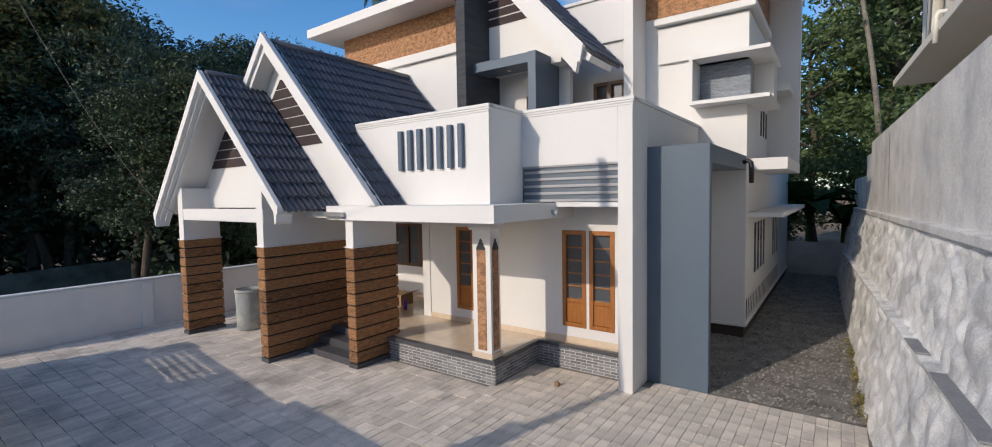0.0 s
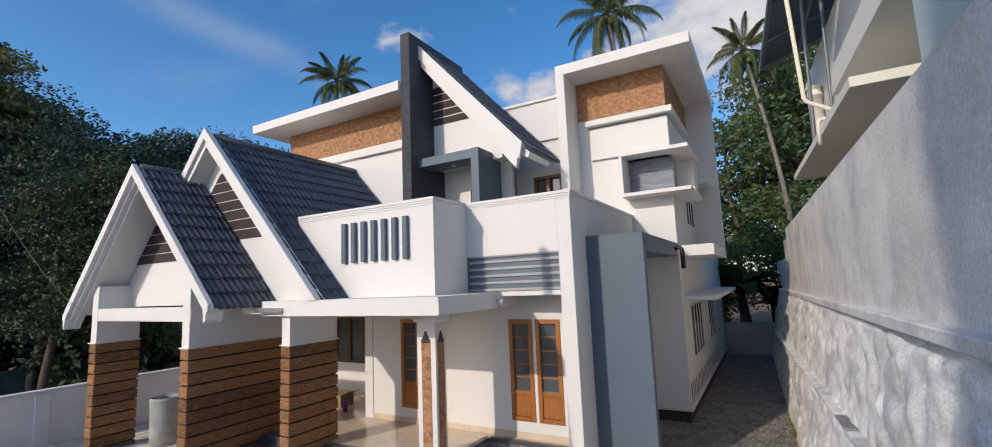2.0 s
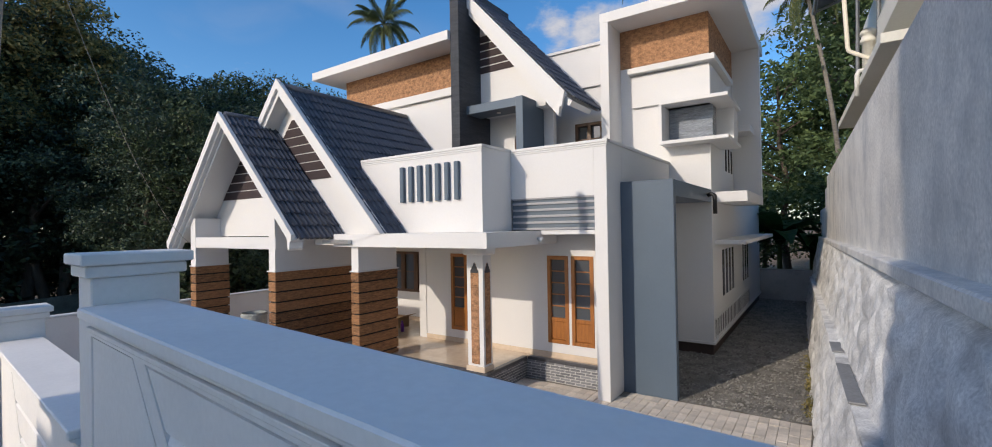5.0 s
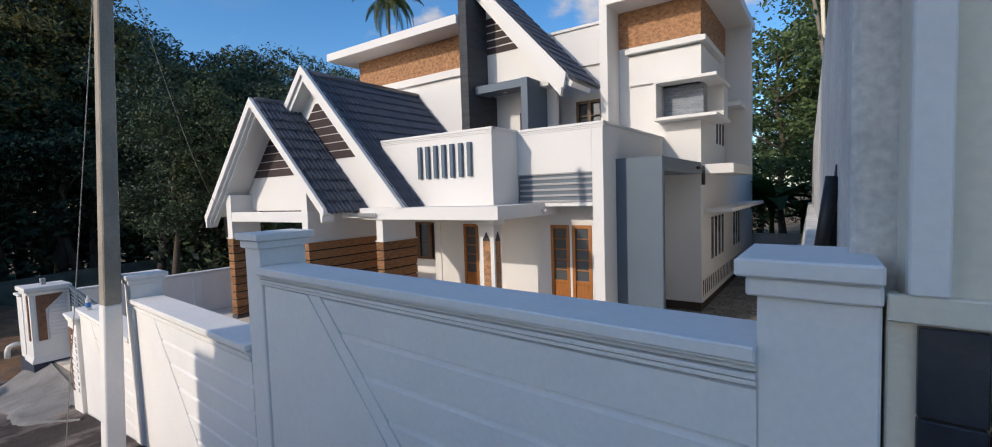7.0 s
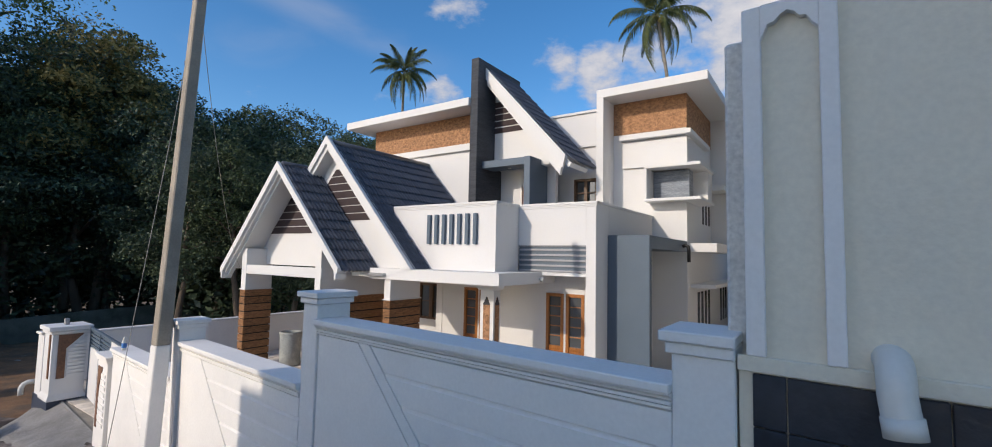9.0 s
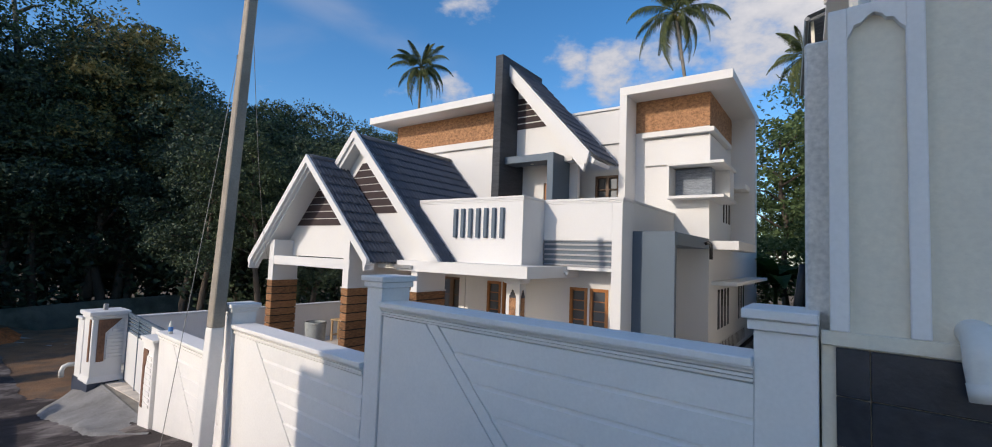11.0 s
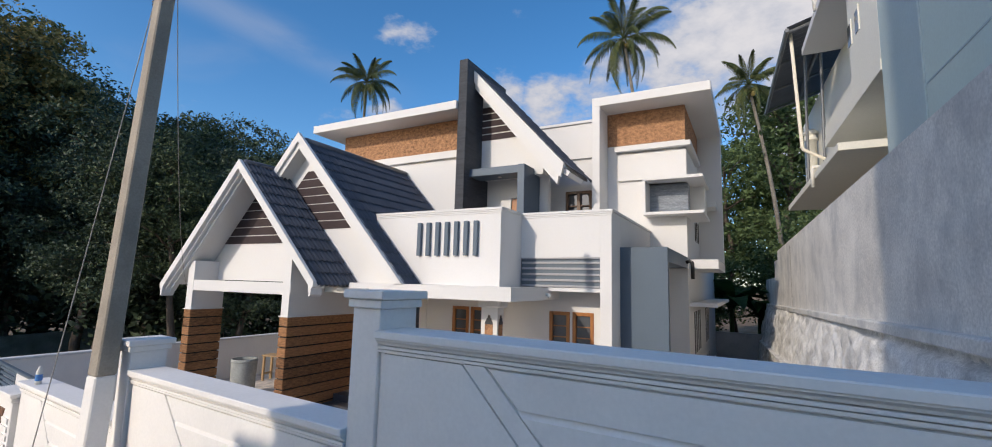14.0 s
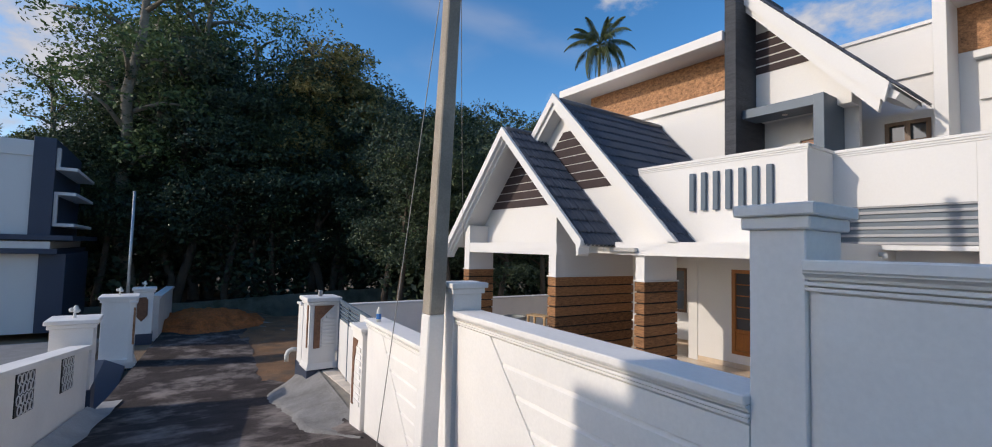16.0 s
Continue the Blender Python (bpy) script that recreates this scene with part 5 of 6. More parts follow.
def taper(x0, y0, z0, w0, x1, y1, z1, w1):
    bm = bmesh.new()
    lo = [bm.verts.new((x0 + a * w0, y0 + b * w0, z0)) for a, b in ((-.5, -.5), (.5, -.5), (.5, .5), (-.5, .5))]
    hi = [bm.verts.new((x1 + a * w1, y1 + b * w1, z1)) for a, b in ((-.5, -.5), (.5, -.5), (.5, .5), (-.5, .5))]
    bm.faces.new(lo[::-1])
    bm.faces.new(hi)
    for k in range(4):
        bm.faces.new((lo[k], lo[(k + 1) % 4], hi[(k + 1) % 4], hi[k]))
    bmesh.ops.bevel(bm, geom=bm.edges[:], offset=0.012, segments=1, affect="EDGES")
    return bm


part("pole_shaft", taper(-4.98, -0.257, 2.13, 0.155, -5.241, 0.037, 6.95, 0.127), POLE, pole)
part("pole_foot", taper(-4.88, -0.37, 0.3, 0.17, -4.98, -0.257, 2.13, 0.16), WHITE_OLD, pole, "white painted foot")


def cable(name, a, b, sag, r, label, material=BLACK):
    a, b = Vector(a), Vector(b)
    bm = bmesh.new()
    tube(bm, [a.lerp(b, t / 24) - Vector((0, 0, sag * 4 * (t / 24) * (1 - t / 24))) for t in range(25)], r, 6)
    solid(name, bm, material, label, "cable", smooth=True)


cable("service_cable", (-5.26, 0.06, 6.45), (-12.52, 4.58, 2.70), 0.68, 0.0045, "thin grey service cable from pole to gable", ROPE)
cable("stay_cable", (-5.29, -0.02, 6.2), (-5.38, -0.64, 0.45), 0.04, 0.0045, "thin grey cable hanging from the pole", ROPE)


for z in (5.72, 6.75):
    bm = bmesh.new()
    px, py = -4.974 - 0.054 * (z - 2), -0.264 + 0.0608 * (z - 2)
    side = -1 if z < 6 else 1
    tube(bm, [(px + 0.05 * side, py, z), (px + 0.13 * side, py - 0.02, z + 0.01)], 0.012, 6)
    lathe(bm, (px + 0.14 * side, py - 0.02, z - 0.03), [(0.0, 0.0), (0.025, 0.005), (0.016, 0.025), (0.027, 0.045), (0.0, 0.07)], 10)
    part("insulator", bm, BLACK, pole, "small dark insulator", True)


# ---- things in the yard and the porch ----
bl = thing("cement_barrel", (-11.28, 5.45, 0), "grey open-topped cement barrel on the paving", "barrel")
bm = bmesh.new()
lathe(bm, (-11.28, 5.45, 0), [(0.25, 0.0), (0.28, 0.02), (0.285, 0.5), (0.3, 0.94), (0.3, 0.97), (0.27, 0.97), (0.265, 0.9), (0.25, 0.25), (0.0, 0.22)], 28)
part("drum", bm, BARREL, bl, smooth=True)
bm = bmesh.new()
lathe(bm, (-11.28, 5.45, 0.9), [(0.302, 0.0), (0.312, 0.01), (0.312, 0.03), (0.302, 0.04)], 28)
part("rim_band", bm, BARREL, bl, smooth=True)


def trestle(x, y, z, w, d, h, turn):
    """A rough timber stool: plank top, four legs, rails."""
    t = thing("timber_stool", (x, y, z), "rough raw timber work stool on the porch floor", "stool", "work stools")

    def tb(name, x0, x1, y0, y1, z0, z1):
        bm = box(x0, x1, y0, y1, z0, z1, 0.004)
        bmesh.ops.transform(bm, matrix=pose(x, y, z, 0, 0, turn), verts=bm.verts[:])
        part(name, bm, WOOD_RAW, t)
    for k in range(3):
        tb("plank", -w / 2, w / 2, -d / 2 + d * k / 3 + 0.004, -d / 2 + d * (k + 1) / 3 - 0.004, h - 0.04, h)
    for sx in (-1, 1):
        for sy in (-1, 1):
            cx, cy = sx * (w / 2 - 0.06), sy * (d / 2 - 0.05)
            tb("leg", cx - 0.03, cx + 0.03, cy - 0.03, cy + 0.03, 0, h - 0.04)
        tb("rail", sx * (w / 2 - 0.06) - 0.015, sx * (w / 2 - 0.06) + 0.015, -d / 2 + 0.05, d / 2 - 0.05, 0.18, 0.23)


trestle(-12.45, 7.3, 0.0, 0.75, 0.42, 0.74, 12)
trestle(-9.7, 7.65, ZF, 0.7, 0.4, 0.55, -8)

bt = thing("drink_bottle", (-8.16, 7.52, ZF), "purple plastic drink bottle on the porch tiles", "bottle")
bm = bmesh.new()
lathe(bm, (-8.16, 7.52, ZF), [(0.0, 0.0), (0.045, 0.003), (0.045, 0.17), (0.04, 0.2), (0.022, 0.225)], 16)
part("bottle_body", bm, PURPLE, bt, smooth=True)
bm = bmesh.new()
lathe(bm, (-8.16, 7.52, ZF + 0.225), [(0.026, 0.0), (0.026, 0.05), (0.0, 0.052)], 14)
part("bottle_cap", bm, PURPLE, bt)
cb = thing("cardboard_box", (-8.75, 7.9, ZF), "open brown cardboard box with loose flaps", "box")
part("carton", box(-8.98, -8.5, 7.7, 8.1, ZF, ZF + 0.27, 0.004), CARD, cb)
bm = prism([(-8.5, ZF + 0.27), (-8.25, ZF + 0.36), (-8.25, ZF + 0.366), (-8.5, ZF + 0.276)], "y", 7.7, 8.1)
part("flap", bm, CARD, cb)
bm = prism([(-8.98, ZF + 0.27), (-9.15, ZF + 0.42), (-9.145, ZF + 0.426), (-8.975, ZF + 0.276)], "y", 7.7, 8.1)
part("flap", bm, CARD, cb)

for k, (x, y, h) in enumerate(((1.178, 0.40, 3.215), (1.145, 0.34, 3.17))):
    bm = bmesh.new()
    tube(bm, [(x - 0.05, y - 0.02, ledge_z(0.4)), (x - 0.024, y - 0.01, 2.98), (x, y, h)], 0.026, 12)
    tagged(solid("black_pipe", bm, BLACK, "black plastic pipe leaning on the plastered retaining wall", "pipe", smooth=True), group="leaning pipes")

# spotlight under the porch slab, water bottle on the wall, weeds and scraps along the passage
sp = thing("porch_spotlight", (-3.7, 6.65, 2.76), "small white bullet spotlight on the porch slab", "spotlight")
bm = bmesh.new()
tube(bm, [(-3.73, 6.65, 2.79), (-3.68, 6.65, 2.79)], 0.035, 12)
part("mount", bm, PVC, sp, smooth=True)
bm = bmesh.new()
tube(bm, [(-3.66, 6.68, 2.8), (-3.64, 6.6, 2.76), (-3.63, 6.56, 2.74)], [0.028, 0.036, 0.036], 12)
part("lamp_head", bm, PVC, sp, smooth=True)
wb = thing("water_bottle", (-7.32, 0.14, 1.71), "small clear water bottle with a blue label on the wall coping", "bottle")
bm = bmesh.new()
lathe(bm, (-7.32, 0.14, 1.712), [(0.0, 0.0), (0.032, 0.003), (0.032, 0.14), (0.014, 0.18), (0.014, 0.2), (0.0, 0.2)], 12)
part("bottle_body", bm, PVC, wb, smooth=True)
bm = bmesh.new()
lathe(bm, (-7.32, 0.14, 1.712), [(0.033, 0.04), (0.0335, 0.05), (0.0335, 0.1), (0.033, 0.11)], 12)
part("label_band", bm, mat("blue_label", (0.05, 0.2, 0.5), 0.4), wb)


# ---- trees ----
rng = np.random.default_rng(7)


def leaf_mesh(name, centres, size, material, droop=0.3, aspect=0.45):
    """Many small bent leaves, two quads each, turned at random round their centres."""
    n = len(centres)
    th, ph = rng.uniform(0, 2 * np.pi, n), rng.normal(-droop, 0.5, n)
    d = np.stack([np.cos(th) * np.cos(ph), np.sin(th) * np.cos(ph), np.sin(ph)], 1)
    s = np.cross(d, rng.normal(size=(n, 3)))
    s /= np.linalg.norm(s, axis=1, keepdims=True) + 1e-9
    up = np.cross(s, d)
    L = (size * rng.uniform(0.6, 1.35, n))[:, None]
    W = L * aspect
    a, b, c = centres - d * L * 0.5, centres, centres + d * L * 0.5 - up * L * 0.12
    v = np.stack([a, b - s * W * 0.5, b + s * W * 0.5, c], 1).reshape(-1, 3)
    f = [(4 * i, 4 * i + 1, 4 * i + 2) for i in range(n)] + [(4 * i + 1, 4 * i + 3, 4 * i + 2) for i in range(n)]
    me = bpy.data.meshes.new(name)
    me.from_pydata(v.tolist(), [], f)
    me.materials.append(material)
    return me


def tree(name, h, spread, base, leaves, size, material, label, bark=BARK, first=0.35):
    """A tapered trunk with limbs, and a crown of leaf clumps round the limbs' ends."""
    t = thing(name, (0, 0, 0), label, "tree")
    bm = bmesh.new()
    pts, p = [], Vector((0, 0, -0.3))
    for k in range(8):
        pts.append(p.copy())
        p = p + Vector((rng.normal(0, 0.018 * h), rng.normal(0, 0.018 * h), h * 0.125))
    tube(bm, pts, [h * 0.017 * (1 - 0.1 * k) for k in range(8)], 7)
    ends = []
    for k in range(13):
        f = first + (0.98 - first) * (k + rng.uniform(0, 0.8)) / 13
        i = min(int(f * 7), 6)
        s = pts[i].lerp(pts[i + 1], f * 7 - i)
        a = k * 2.4 + rng.uniform(-0.4, 0.4)
        reach = spread * (0.55 + 0.45 * math.sin(math.pi * min(1, (f - first) / (1 - first) * 0.8 + 0.2))) * rng.uniform(0.6, 1.1)
        e = s + Vector((math.cos(a) * reach, math.sin(a) * reach, reach * rng.uniform(0.15, 0.7)))
        mid = s.lerp(e, 0.5) + Vector((0, 0, 0.12 * reach))
        tube(bm, [s, mid, e], [h * 0.006, h * 0.004, h * 0.0015], 5)
        ends += [(mid, 0.75), (e, 1.0), (s.lerp(e, 0.8) + Vector((0, 0, 0.3)), 0.9)]
    ends.append((pts[-1] + Vector((0, 0, 0.03 * h)), 1.1))
    part("trunk", bm, bark, t, smooth=True)
    cs = []
    per = leaves // (len(ends) * 2)
    for e, r in ends:
        for _ in range(2):
            c = np.array(e) + rng.normal(0, 0.2 * spread, 3) * (1, 1, 0.6)
            q = rng.normal(size=(per, 3))
            q[:, 2] = np.where(rng.uniform(size=per) < 0.75, np.abs(q[:, 2]), q[:, 2])
            q /= np.linalg.norm(q, axis=1, keepdims=True)
            lump = 1 + 0.25 * np.sin(q[:, :1] * 5 + e[0] * 3) * np.sin(q[:, 1:2] * 5 + e[2] * 2)
            q *= (rng.uniform(0.5, 1, (per, 1)) ** 0.4) * base * r * rng.uniform(0.75, 1.3) * lump
            cs.append(c + q * (1, 1, 0.66))
    ob = new("crown", leaf_mesh("crown", np.concatenate(cs), size, material))
    ob.parent = t
    return t


def place(t, x, y, z, turn, s=1.0):
    t.scale = (s, s, s)
    m = pose(x, y, z, 0, 0, turn)
    c = copy_thing(t, m)
    t.scale = (1, 1, 1)
    return c


kinds = [
    tree("forest_tree", 15, 3.0, 1.3, 20000, 0.21, LEAF, "tall dark leafy tree behind the boundary wall"),
    tree("forest_tree", 15, 3.4, 1.4, 20000, 0.22, LEAF, "tall dark leafy tree behind the boundary wall", first=0.25),
    tree("forest_tree", 15, 2.6, 1.15, 17000, 0.2, LEAF_F, "tall dark leafy tree behind the boundary wall", first=0.45),
    tree("forest_tree", 15, 2.7, 1.1, 15000, 0.2, LEAF_Y, "tall olive-tinged tree behind the boundary wall", first=0.5),
]
for k in kinds:
    tagged(k, group="trees of the wood")
# skyline of the wood: azimuth west of north, elevation of the tree tops
SKYLINE = ((44, 15.5), (54, 17.0), (60, 16.8), (66, 17.4), (70, 17.6), (72.5, 18.4), (75, 18.2), (77, 20.7), (79.5, 21.5), (82, 18.5), (85, 17.8), (87, 18.3), (89, 22.8), (93, 21), (95, 15), (98, 11), (100, 9), (116, 9))


def skyline(a):
    for (a0, e0), (a1, e1) in zip(SKYLINE, SKYLINE[1:]):
        if a0 <= a <= a1:
            return e0 + (e1 - e0) * (a - a0) / (a1 - a0)
    return 10


TOPS = [max(v.co.z for c in k.children for v in c.data.vertices) for k in kinds]
spots = []
for row, (dist, step, a0, a1, low) in enumerate(((21.5, 6.0, 52, 96, 0.8), (27, 5.0, 50, 100, 0.93), (34, 4.6, 48, 112, 0.98), (43, 4.2, 46, 114, 0.98))):
    a = a0 + row * 1.7
    while a < a1:
        spots.append((a + rng.uniform(-1.0, 1.0), dist * rng.uniform(0.94, 1.06), low * rng.uniform(0.92, 1.03), row))
        a += step
spots.append((79.0, 31.0, 1.05, 9))
spots.append((76.8, 33.0, 1.0, 9))
first_used = set()
for i, (a, d, f, row) in enumerate(spots):
    x, y = -0.5 - d * math.sin(radians(a)), -1 + d * math.cos(radians(a))
    if y < 6.5 and x > -32.0:
        d *= (32.0 + rng.uniform(0, 2)) / -x
        x, y = -0.5 - d * math.sin(radians(a)), -1 + d * math.cos(radians(a))
    if x > -15.5:
        x = -15.5 - rng.uniform(0, 1)
    j = 3 if row == 9 else i % 3
    s = (4.4 + d * math.tan(radians(skyline(a))) * f) / TOPS[j]
    if j not in first_used:
        first_used.add(j)
        kinds[j].matrix_basis = pose(x, y, -1.3, 0, 0, rng.uniform(0, 360)) @ Matrix.Diagonal((s, s, s, 1))
        continue
    src = kinds[j]
    keep = src.matrix_basis.copy()
    src.matrix_basis = Matrix.Diagonal((s, s, s, 1))
    copy_thing(src, pose(x, y, -1.3, 0, 0, rng.uniform(0, 360)))
    src.matrix_basis = keep

# undergrowth along the wood's edge
cs = []
for k in range(900):
    a = radians(rng.uniform(46, 112))
    d = rng.uniform(18, 24) if k < 170 else rng.uniform(25, 48)
    x, y = -0.5 - d * math.sin(a), -1 + d * math.cos(a)
    if x > -15.0 or (y < 7.5 and x > -31) or (y < -5 and x > -34):
        continue
    r = rng.uniform(0.7, 1.4) if k < 170 else rng.uniform(1.2, 2.4)
    n = 150
    q = rng.normal(size=(n, 3))
    q /= np.linalg.norm(q, axis=1, keepdims=True)
    z = -1.1 + r * 0.5 + (0 if k < 170 else rng.uniform(0, 5.5))
    cs.append(np.array((x, y, z)) + q * r * (1, 1, 0.85) * rng.uniform(0.45, 1, (n, 1)))
ob = new("undergrowth", leaf_mesh("undergrowth", np.concatenate(cs), 0.42, LEAF))
tagged(ob, "dense dark undergrowth along the edge of the wood", "undergrowth", kind="stuff")

# slim open trees past the end of the lane
slim = tree("slender_tree", 17, 2.7, 0.85, 5200, 0.2, LEAF_G, "slim tree with an open crown and pale trunk", PALM_BARK, 0.35)
tagged(slim, group="slim trees at the lane's end")
place(slim, -33.5, -3.6, -1.3, 40, 1.38)
place(slim, -34.4, 1.4, -1.3, 200, 1.25)
place(slim, -35.5, 2.6, -1.3, 95, 1.2)
place(slim, -37.0, 0.2, -1.3, 20, 1.3)
place(slim, -35.2, -0.6, -1.3, 330, 1.15)
place(slim, -36.0, -5.6, -1.3, 160, 1.5)
place(slim, -33.0, -6.4, -1.3, 250, 0.9)
place(slim, -38.0, -2.2, -1.3, 300, 1.2)
slim.matrix_basis = pose(-34.5, -1.6, -1.3, 0, 0, 10)

# trees behind the house on the east side
east = tree("broadleaf_tree", 15, 3.6, 1.3, 9000, 0.3, LEAF_G, "large green broadleaf tree behind the rear wall", first=0.2)
tagged(east, group="trees behind the house")
place(east, 3.4, 31, 0, 120, 1.12)
place(east, -0.9, 30, -1, 220, 0.9)
place(east, 5.6, 29, 2, 300, 0.95)
place(east, 1.2, 34, 0, 70, 1.15)
place(east, -2.6, 33, -1, 20, 0.62)
east.matrix_basis = pose(1.4, 28, 0, 0, 0, 15) @ Matrix.Diagonal((1.0, 1.0, 1.0, 1))
bush = tree("broadleaf_bush", 4.6, 1.5, 0.75, 3600, 0.22, LEAF_G, "green leafy bush behind the rear wall", first=0.1)
tagged(bush, group="bushes behind the house")
place(bush, 2.4, 21.6, 2.4, 70, 0.85)
place(bush, -2.6, 23.2, 0, 140, 1.0)
bush.matrix_basis = pose(1.3, 23.4, 0.8, 0, 0, 0)


def frond_mesh(length, pairs, width, rise, droop, name, leaf_len):
    """A feathered leaf along +x that arches down, slim leaflets hanging from both sides."""
    bm = bmesh.new()
    spine = [Vector((length * t * (1 - 0.22 * t * t), 0, length * (rise * t - droop * t * t))) for t in [i / 12 for i in range(13)]]
    tube(bm, spine, [0.035 * (1 - 0.07 * i) for i in range(13)], 4)
    for i in range(pairs):
        t = 0.14 + 0.86 * i / pairs
        k = min(int(t * 12), 11)
        p = spine[k].lerp(spine[k + 1], t * 12 - k)
        d = (spine[k + 1] - spine[k]).normalized()
        ll = leaf_len * math.sin(math.pi * min(0.97, 0.25 + 0.7 * t)) * (0.9 + 0.3 * noise.noise((i * 0.7, 3, length)))
        for sgn in (-1, 1):
            n1 = noise.noise((i * 1.3, sgn * 5, 0))
            out = (Vector((0, sgn, 0)) * (0.62 + 0.3 * n1) + d * 0.65 + Vector((0, 0, -0.5 + 0.3 * n1))).normalized()
            m = p + out * ll * 0.5
            e = p + out * ll * 0.85 + Vector((0, 0, -0.45 * ll))
            w = d * width * 0.5
            v = [bm.verts.new(q) for q in (p - w * 0.5, p + w * 0.5, m + w, m - w, e)]
            bm.faces.new((v[0], v[1], v[2], v[3]))
            bm.faces.new((v[3], v[2], v[4]))
    me = bpy.data.meshes.new(name)
    bm.to_mesh(me)
    bm.free()
    me.materials.append(FROND)
    return me


FRONDS = [frond_mesh(3.2, 56, 0.05, 0.36, 0.42, "frond", 0.56), frond_mesh(3.4, 56, 0.05, 0.42, 0.66, "frond", 0.62), frond_mesh(3.0, 50, 0.05, 0.3, 0.9, "frond", 0.62)]


def palm(x, y, z0, zc, scale, bend, label):
    t = thing("coconut_palm", (x, y, z0), label, "palm tree", "coconut palms")
    bm = bmesh.new()
    top = Vector((x, y, zc))
    foot = top - Vector((bend[0], bend[1], zc - z0))
    pts = [foot.lerp(top, k / 12) + Vector((bend[0], bend[1], 0)) * (-0.25 * math.sin(math.pi * k / 12)) for k in range(13)]
    tube(bm, pts, [(0.15 - 0.006 * k) * (0.55 + 0.45 * scale) for k in range(13)], 9)
    part("trunk", bm, PALM_BARK, t, smooth=True)
    bm = bmesh.new()
    for k in range(9):
        a = k * 0.7
        c = top + Vector((0.26 * math.cos(a), 0.26 * math.sin(a), -0.3 - 0.12 * (k % 3)))
        lathe(bm, c, [(0.01, -0.14), (0.1, -0.08), (0.12, 0.0), (0.09, 0.09), (0.01, 0.13)], 8)
    part("coconut_cluster", bm, LEAF_Y, t, "bunch of green coconuts", True, "stuff")
    for k in range(28):
        lev = k // 9
        tilt = (62, 26, -14)[min(lev, 2)] + rng.uniform(-26, 22)
        m = Matrix.Translation(top) @ pose(0, 0, 0, 0, -tilt + 15, k * 41 + rng.uniform(-9, 9)) @ Matrix.Scale(scale * rng.uniform(0.85, 1.1), 4)
        piece("frond", FRONDS[min(lev, 2)], m, t)


palm(-20.8, 18.7, -1, 15.25, 0.8, (0.6, -0.4, 0), "coconut palm with drooping fronds beyond the roof")
palm(-6.55, 25.87, 0, 18.3, 1.12, (-1.6, 0.6, 0), "tall coconut palm with a curved trunk")
palm(0.14, 23.8, 0, 13.27, 0.7, (-1.3, 0.2, 0), "coconut palm with a leaning pale trunk")


def banana(x, y, z, h, turn):
    """A clump of banana leaves: broad blades arching from a short stem."""
    t = thing("banana_plant", (x, y, z), "green banana plant with broad arching leaves", "plant", "banana plants")
    bm = bmesh.new()
    tube(bm, [(x, y, z - 0.2), (x, y, z + h * 0.45)], [0.13, 0.08], 8)
    part("stem", bm, LEAF_G, t, smooth=True)
    for k in range(8):
        a = radians(turn + k * 137)
        o = Vector((math.cos(a), math.sin(a), 0))
        s = Vector((-math.sin(a), math.cos(a), 0))
        bm = bmesh.new()
        L, up = h * rng.uniform(0.5, 0.72), rng.uniform(0.75, 1.25)
        rows = []
        for i in range(9):
            f = i / 8
            p = Vector((x, y, z + h * 0.42)) + o * L * f * (0.45 + 0.4 * f) + Vector((0, 0, L * (up * f - 0.75 * f * f)))
            w = 0.3 * math.sin(math.pi * (0.08 + 0.9 * f)) * h / 3.2
            rows.append([bm.verts.new(p - s * w + Vector((0, 0, 0.25 * w))), bm.verts.new(p), bm.verts.new(p + s * w + Vector((0, 0, 0.25 * w)))])
        for r0, r1 in zip(rows, rows[1:]):
            bm.faces.new((r0[0], r0[1], r1[1], r1[0]))
            bm.faces.new((r0[1], r0[2], r1[2], r1[1]))
        part("leaf_blade", bm, BANANA, t)


for x, y, h, turn in ((-0.9, 21.6, 5.0, 10), (0.2, 22.2, 4.2, 80), (-1.9, 22.0, 4.6, 140), (0.6, 21.3, 3.2, 200), (-2.9, 21.5, 3.6, 260)):
    banana(x, y, 0, h, turn)


# ---- weeds along the passage ----
cs = []
for k in range(60):
    y = 7.6 + abs(rng.normal(0, 2.2))
    x = ret_x(y, 0) - 0.06 - abs(rng.normal(0, 0.05))
    cs.append(np.array((x, y, 0.04)) + rng.normal(0, 0.035, (14, 3)))
ob = new("weeds", leaf_mesh("weeds", np.concatenate(cs), 0.05, LEAF_Y))
tagged(ob, "small dry weeds at the foot of the rubble wall", "weeds", kind="stuff")

# ---- split bricks on the porch plinth ----
def small_box(name, x, y, z, material, bev=0.004):
    bm = bmesh.new()
    bx(bm, -x / 2, x / 2, -y / 2, y / 2, -z / 2, z / 2, bev)
    return mesh_of(name, bm, material)


BR = [small_box("brick", 0.19, 0.02, 0.036, BRICK, 0), small_box("brick", 0.09, 0.02, 0.036, BRICK, 0)]
plinth = bpy.data.objects["plinth_core"]


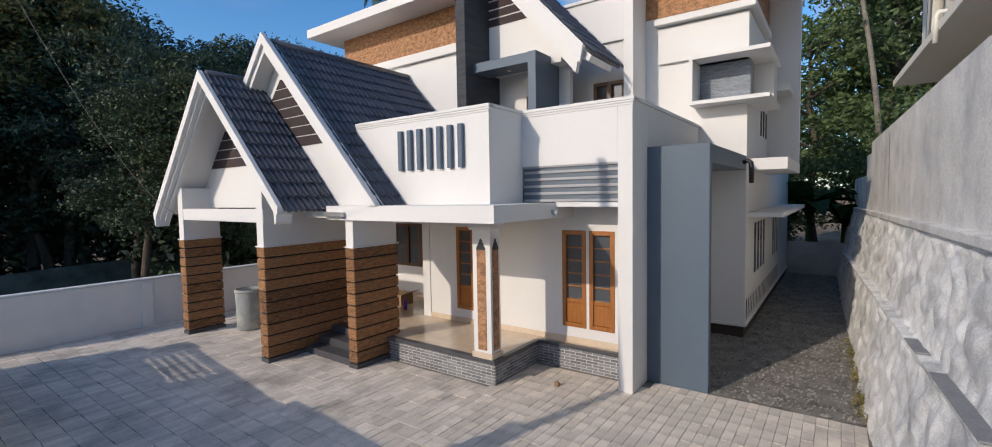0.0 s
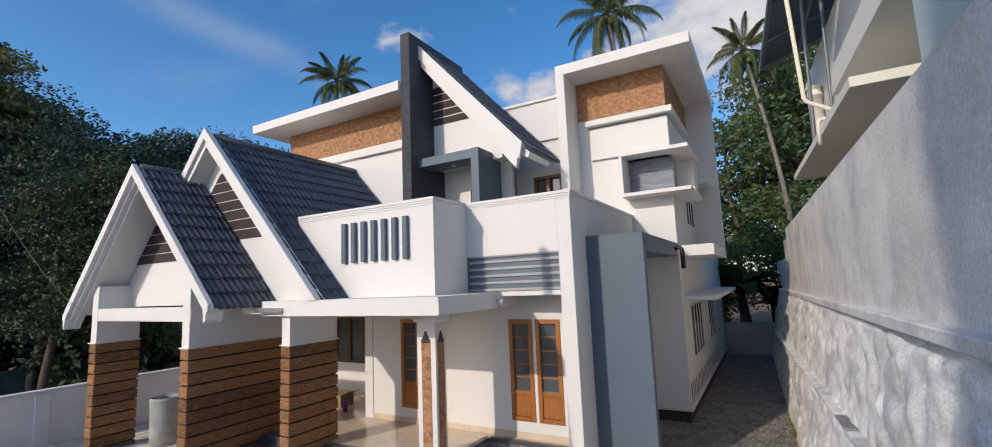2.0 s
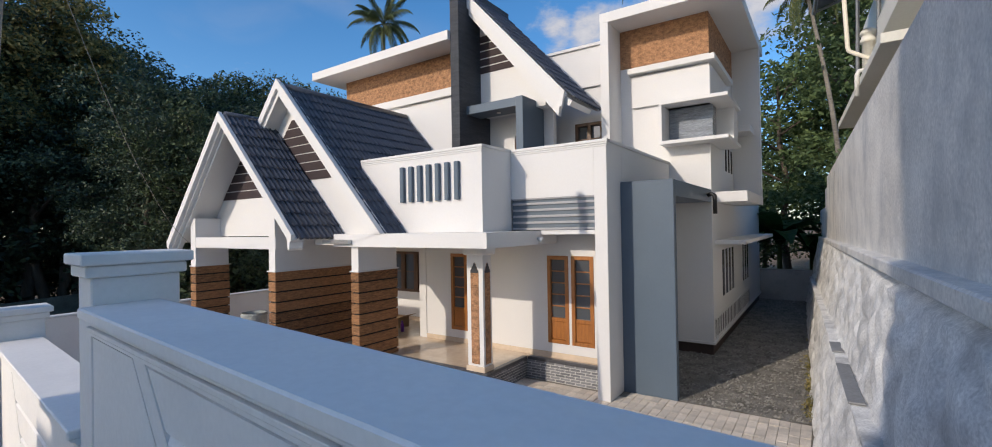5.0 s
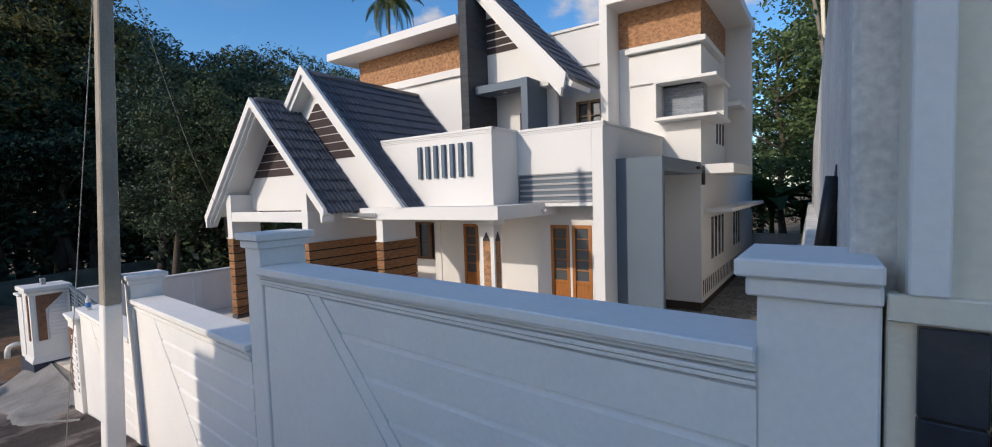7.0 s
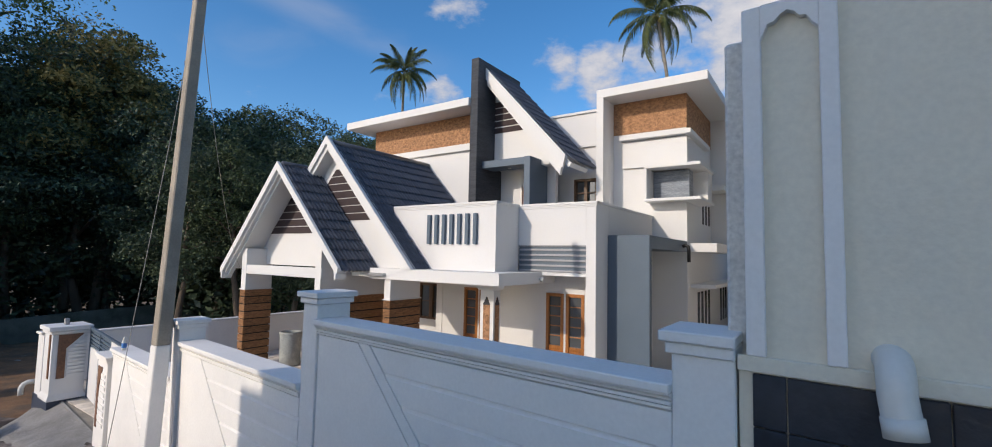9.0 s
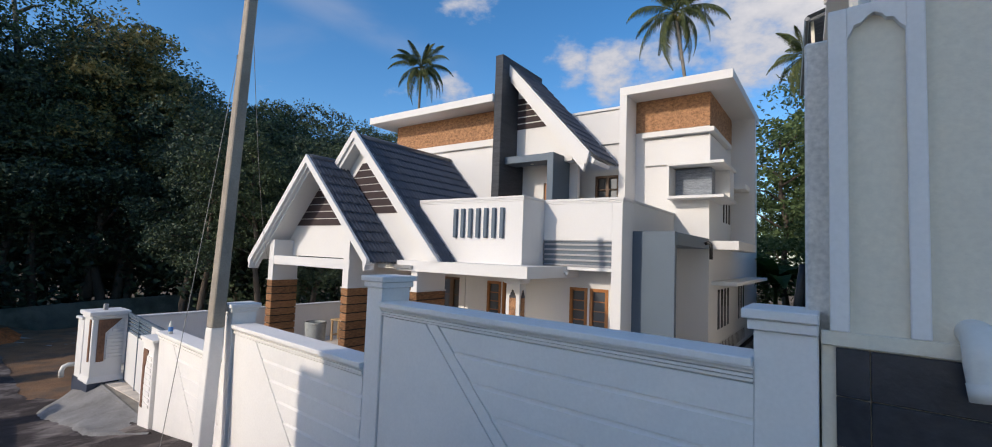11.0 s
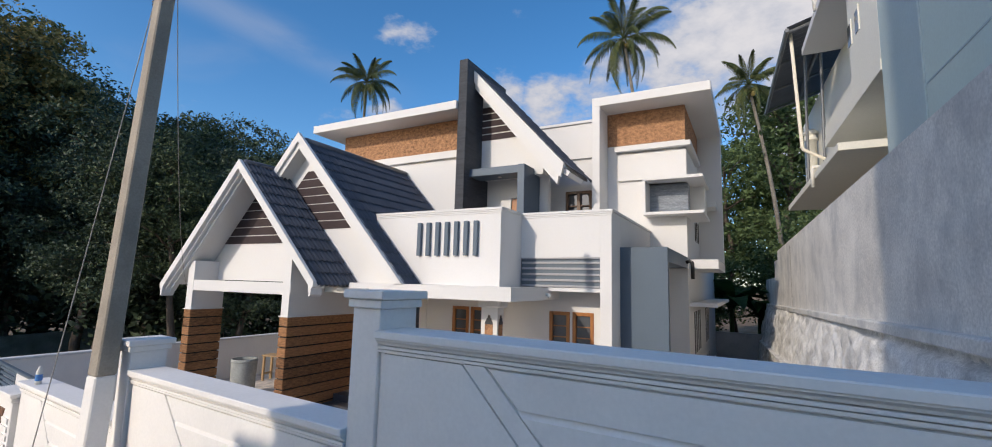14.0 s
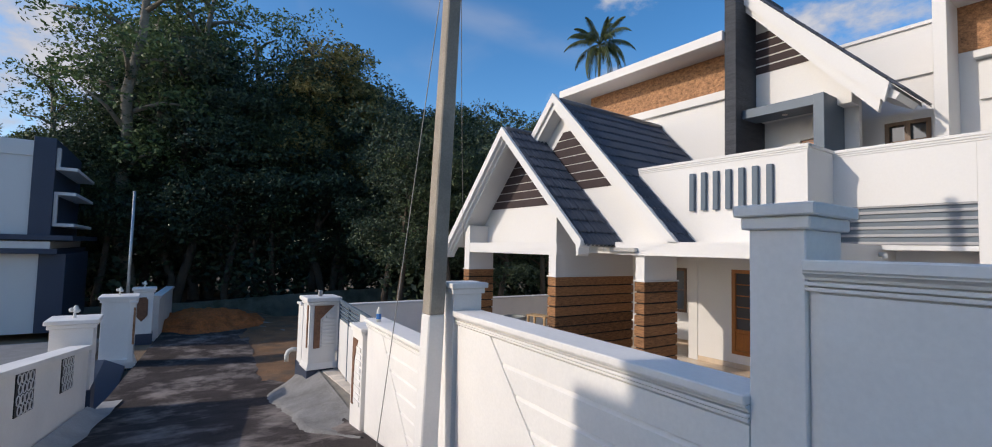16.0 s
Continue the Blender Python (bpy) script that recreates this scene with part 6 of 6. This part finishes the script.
def brick_face(p0, p1, turn):
    p0, p1 = Vector(p0), Vector(p1)
    L = (p1 - p0).length
    for row in range(7):
        s = -0.105 * (row % 2)
        while s < L - 0.02:
            a, b = max(s, 0), min(s + 0.2, L)
            if b - a > 0.05:
                c = p0.lerp(p1, (a + b) / 2 / L) + Vector((0, 0, 0.03 + 0.052 * row))
                me = BR[0] if b - a > 0.15 else BR[1]
                m = Matrix.Translation(c) @ pose(0, 0, 0, 0, 0, turn) @ Matrix.Translation((0, random.uniform(-0.003, 0.003), 0))
                if b - a < (0.2 if me is BR[0] else 0.1) - 0.001:
                    m = m @ Matrix.Diagonal(((b - a) / (0.2 if me is BR[0] else 0.1), 1, 1, 1))
                piece("brick", me, m, plinth)
            s += 0.212
    return


brick_face((-7.08, 5.868, 0), (-4.37, 5.868, 0), 0)
brick_face((-4.368, 5.87, 0), (-4.368, 7.24, 0), 90)
brick_face((-4.36, 7.238, 0), (-2.66, 7.238, 0), 0)

# ---- yard pavers: those by the porch as pieces, the rest joined ----
PV = small_box("paver", 0.130, 0.263, 0.05, PAVER, 0.003)
bed = bpy.data.objects["yard_bed"]
rest_v, rest_f = [], []
shape = [(v.co.x, v.co.y, v.co.z) for v in PV.vertices]
faces = [tuple(p.vertices) for p in PV.polygons]


def covered(x, y):
    return (x > ret_x(y, 0) - 0.1 or y > 8.9 or (y > 7.5 and x > -7.2) or (x > -7.1 and x < -4.37 and y > 5.8) or (x > -4.45 and x < -2.4 and y > 7.15)
            or (x < -7.0 and x > -10.4 and y > 6.9) or y < wall_y(x) + 0.3 or x < -13.55)


ky = 0
y = -0.3
while y < 8.9:
    x = -13.5 + (0.0 if ky % 2 == 0 else 0.0)
    while x < 1.0:
        if not covered(x, y):
            dz, tilt = random.uniform(-0.004, 0.004), random.uniform(-0.6, 0.6)
            m = Matrix.Translation((x, y, -0.012 + dz)) @ pose(0, 0, 0, tilt * 0.5, tilt * 0.4, tilt)
            for half in (-0.0675, 0.0675):
                h = m @ Matrix.Translation((half, random.uniform(-0.004, 0.004), random.uniform(-0.003, 0.003)))
                if -4.3 < x < -0.1 and 4.5 < y < 7.3:
                    piece("paver", PV, h, bed)
                else:
                    o = len(rest_v)
                    rest_v += [tuple(h @ Vector(c)) for c in shape]
                    rest_f += [tuple(o + i for i in f) for f in faces]
        x += 0.27
    y += 0.27
    ky += 1
me = bpy.data.meshes.new("paver_field")
me.from_pydata(rest_v, [], rest_f)
PAVER_J = mat("grey_paver_field", (0.68, 0.605, 0.52), 0.85, 0.34, 1.3, 50, 0.4, 0.005, rand=0.6, stain=(0.24, 0.225, 0.205), stain_amt=0.6, stain_scale=1.1, island=True)
me.materials.append(PAVER_J)
ob = new("paver_field", me)
tagged(ob, "field of grey-beige concrete pavers with pale joints", "pavers", kind="stuff")

# ---- scraps on the paving ----
bm = bmesh.new()
bmesh.ops.create_icosphere(bm, subdivisions=2, radius=0.05, matrix=Matrix.Translation((-3.55, 6.42, 0.035)))
for v in bm.verts:
    v.co += Vector((1, 1, 0.5)) * 0.02 * noise.noise(v.co * 22)
solid("soil_clod", bm, CARD, "dry lump of pale earth on the pavers", "clod", smooth=True)
bm = bmesh.new()
tube(bm, [(-2.95, 6.3, 0.018), (-2.85, 6.2, 0.024), (-2.72, 6.12, 0.018)], 0.006, 6)
solid("wood_splinter", bm, STRAW, "pale wood splinter on the pavers", "splinter")
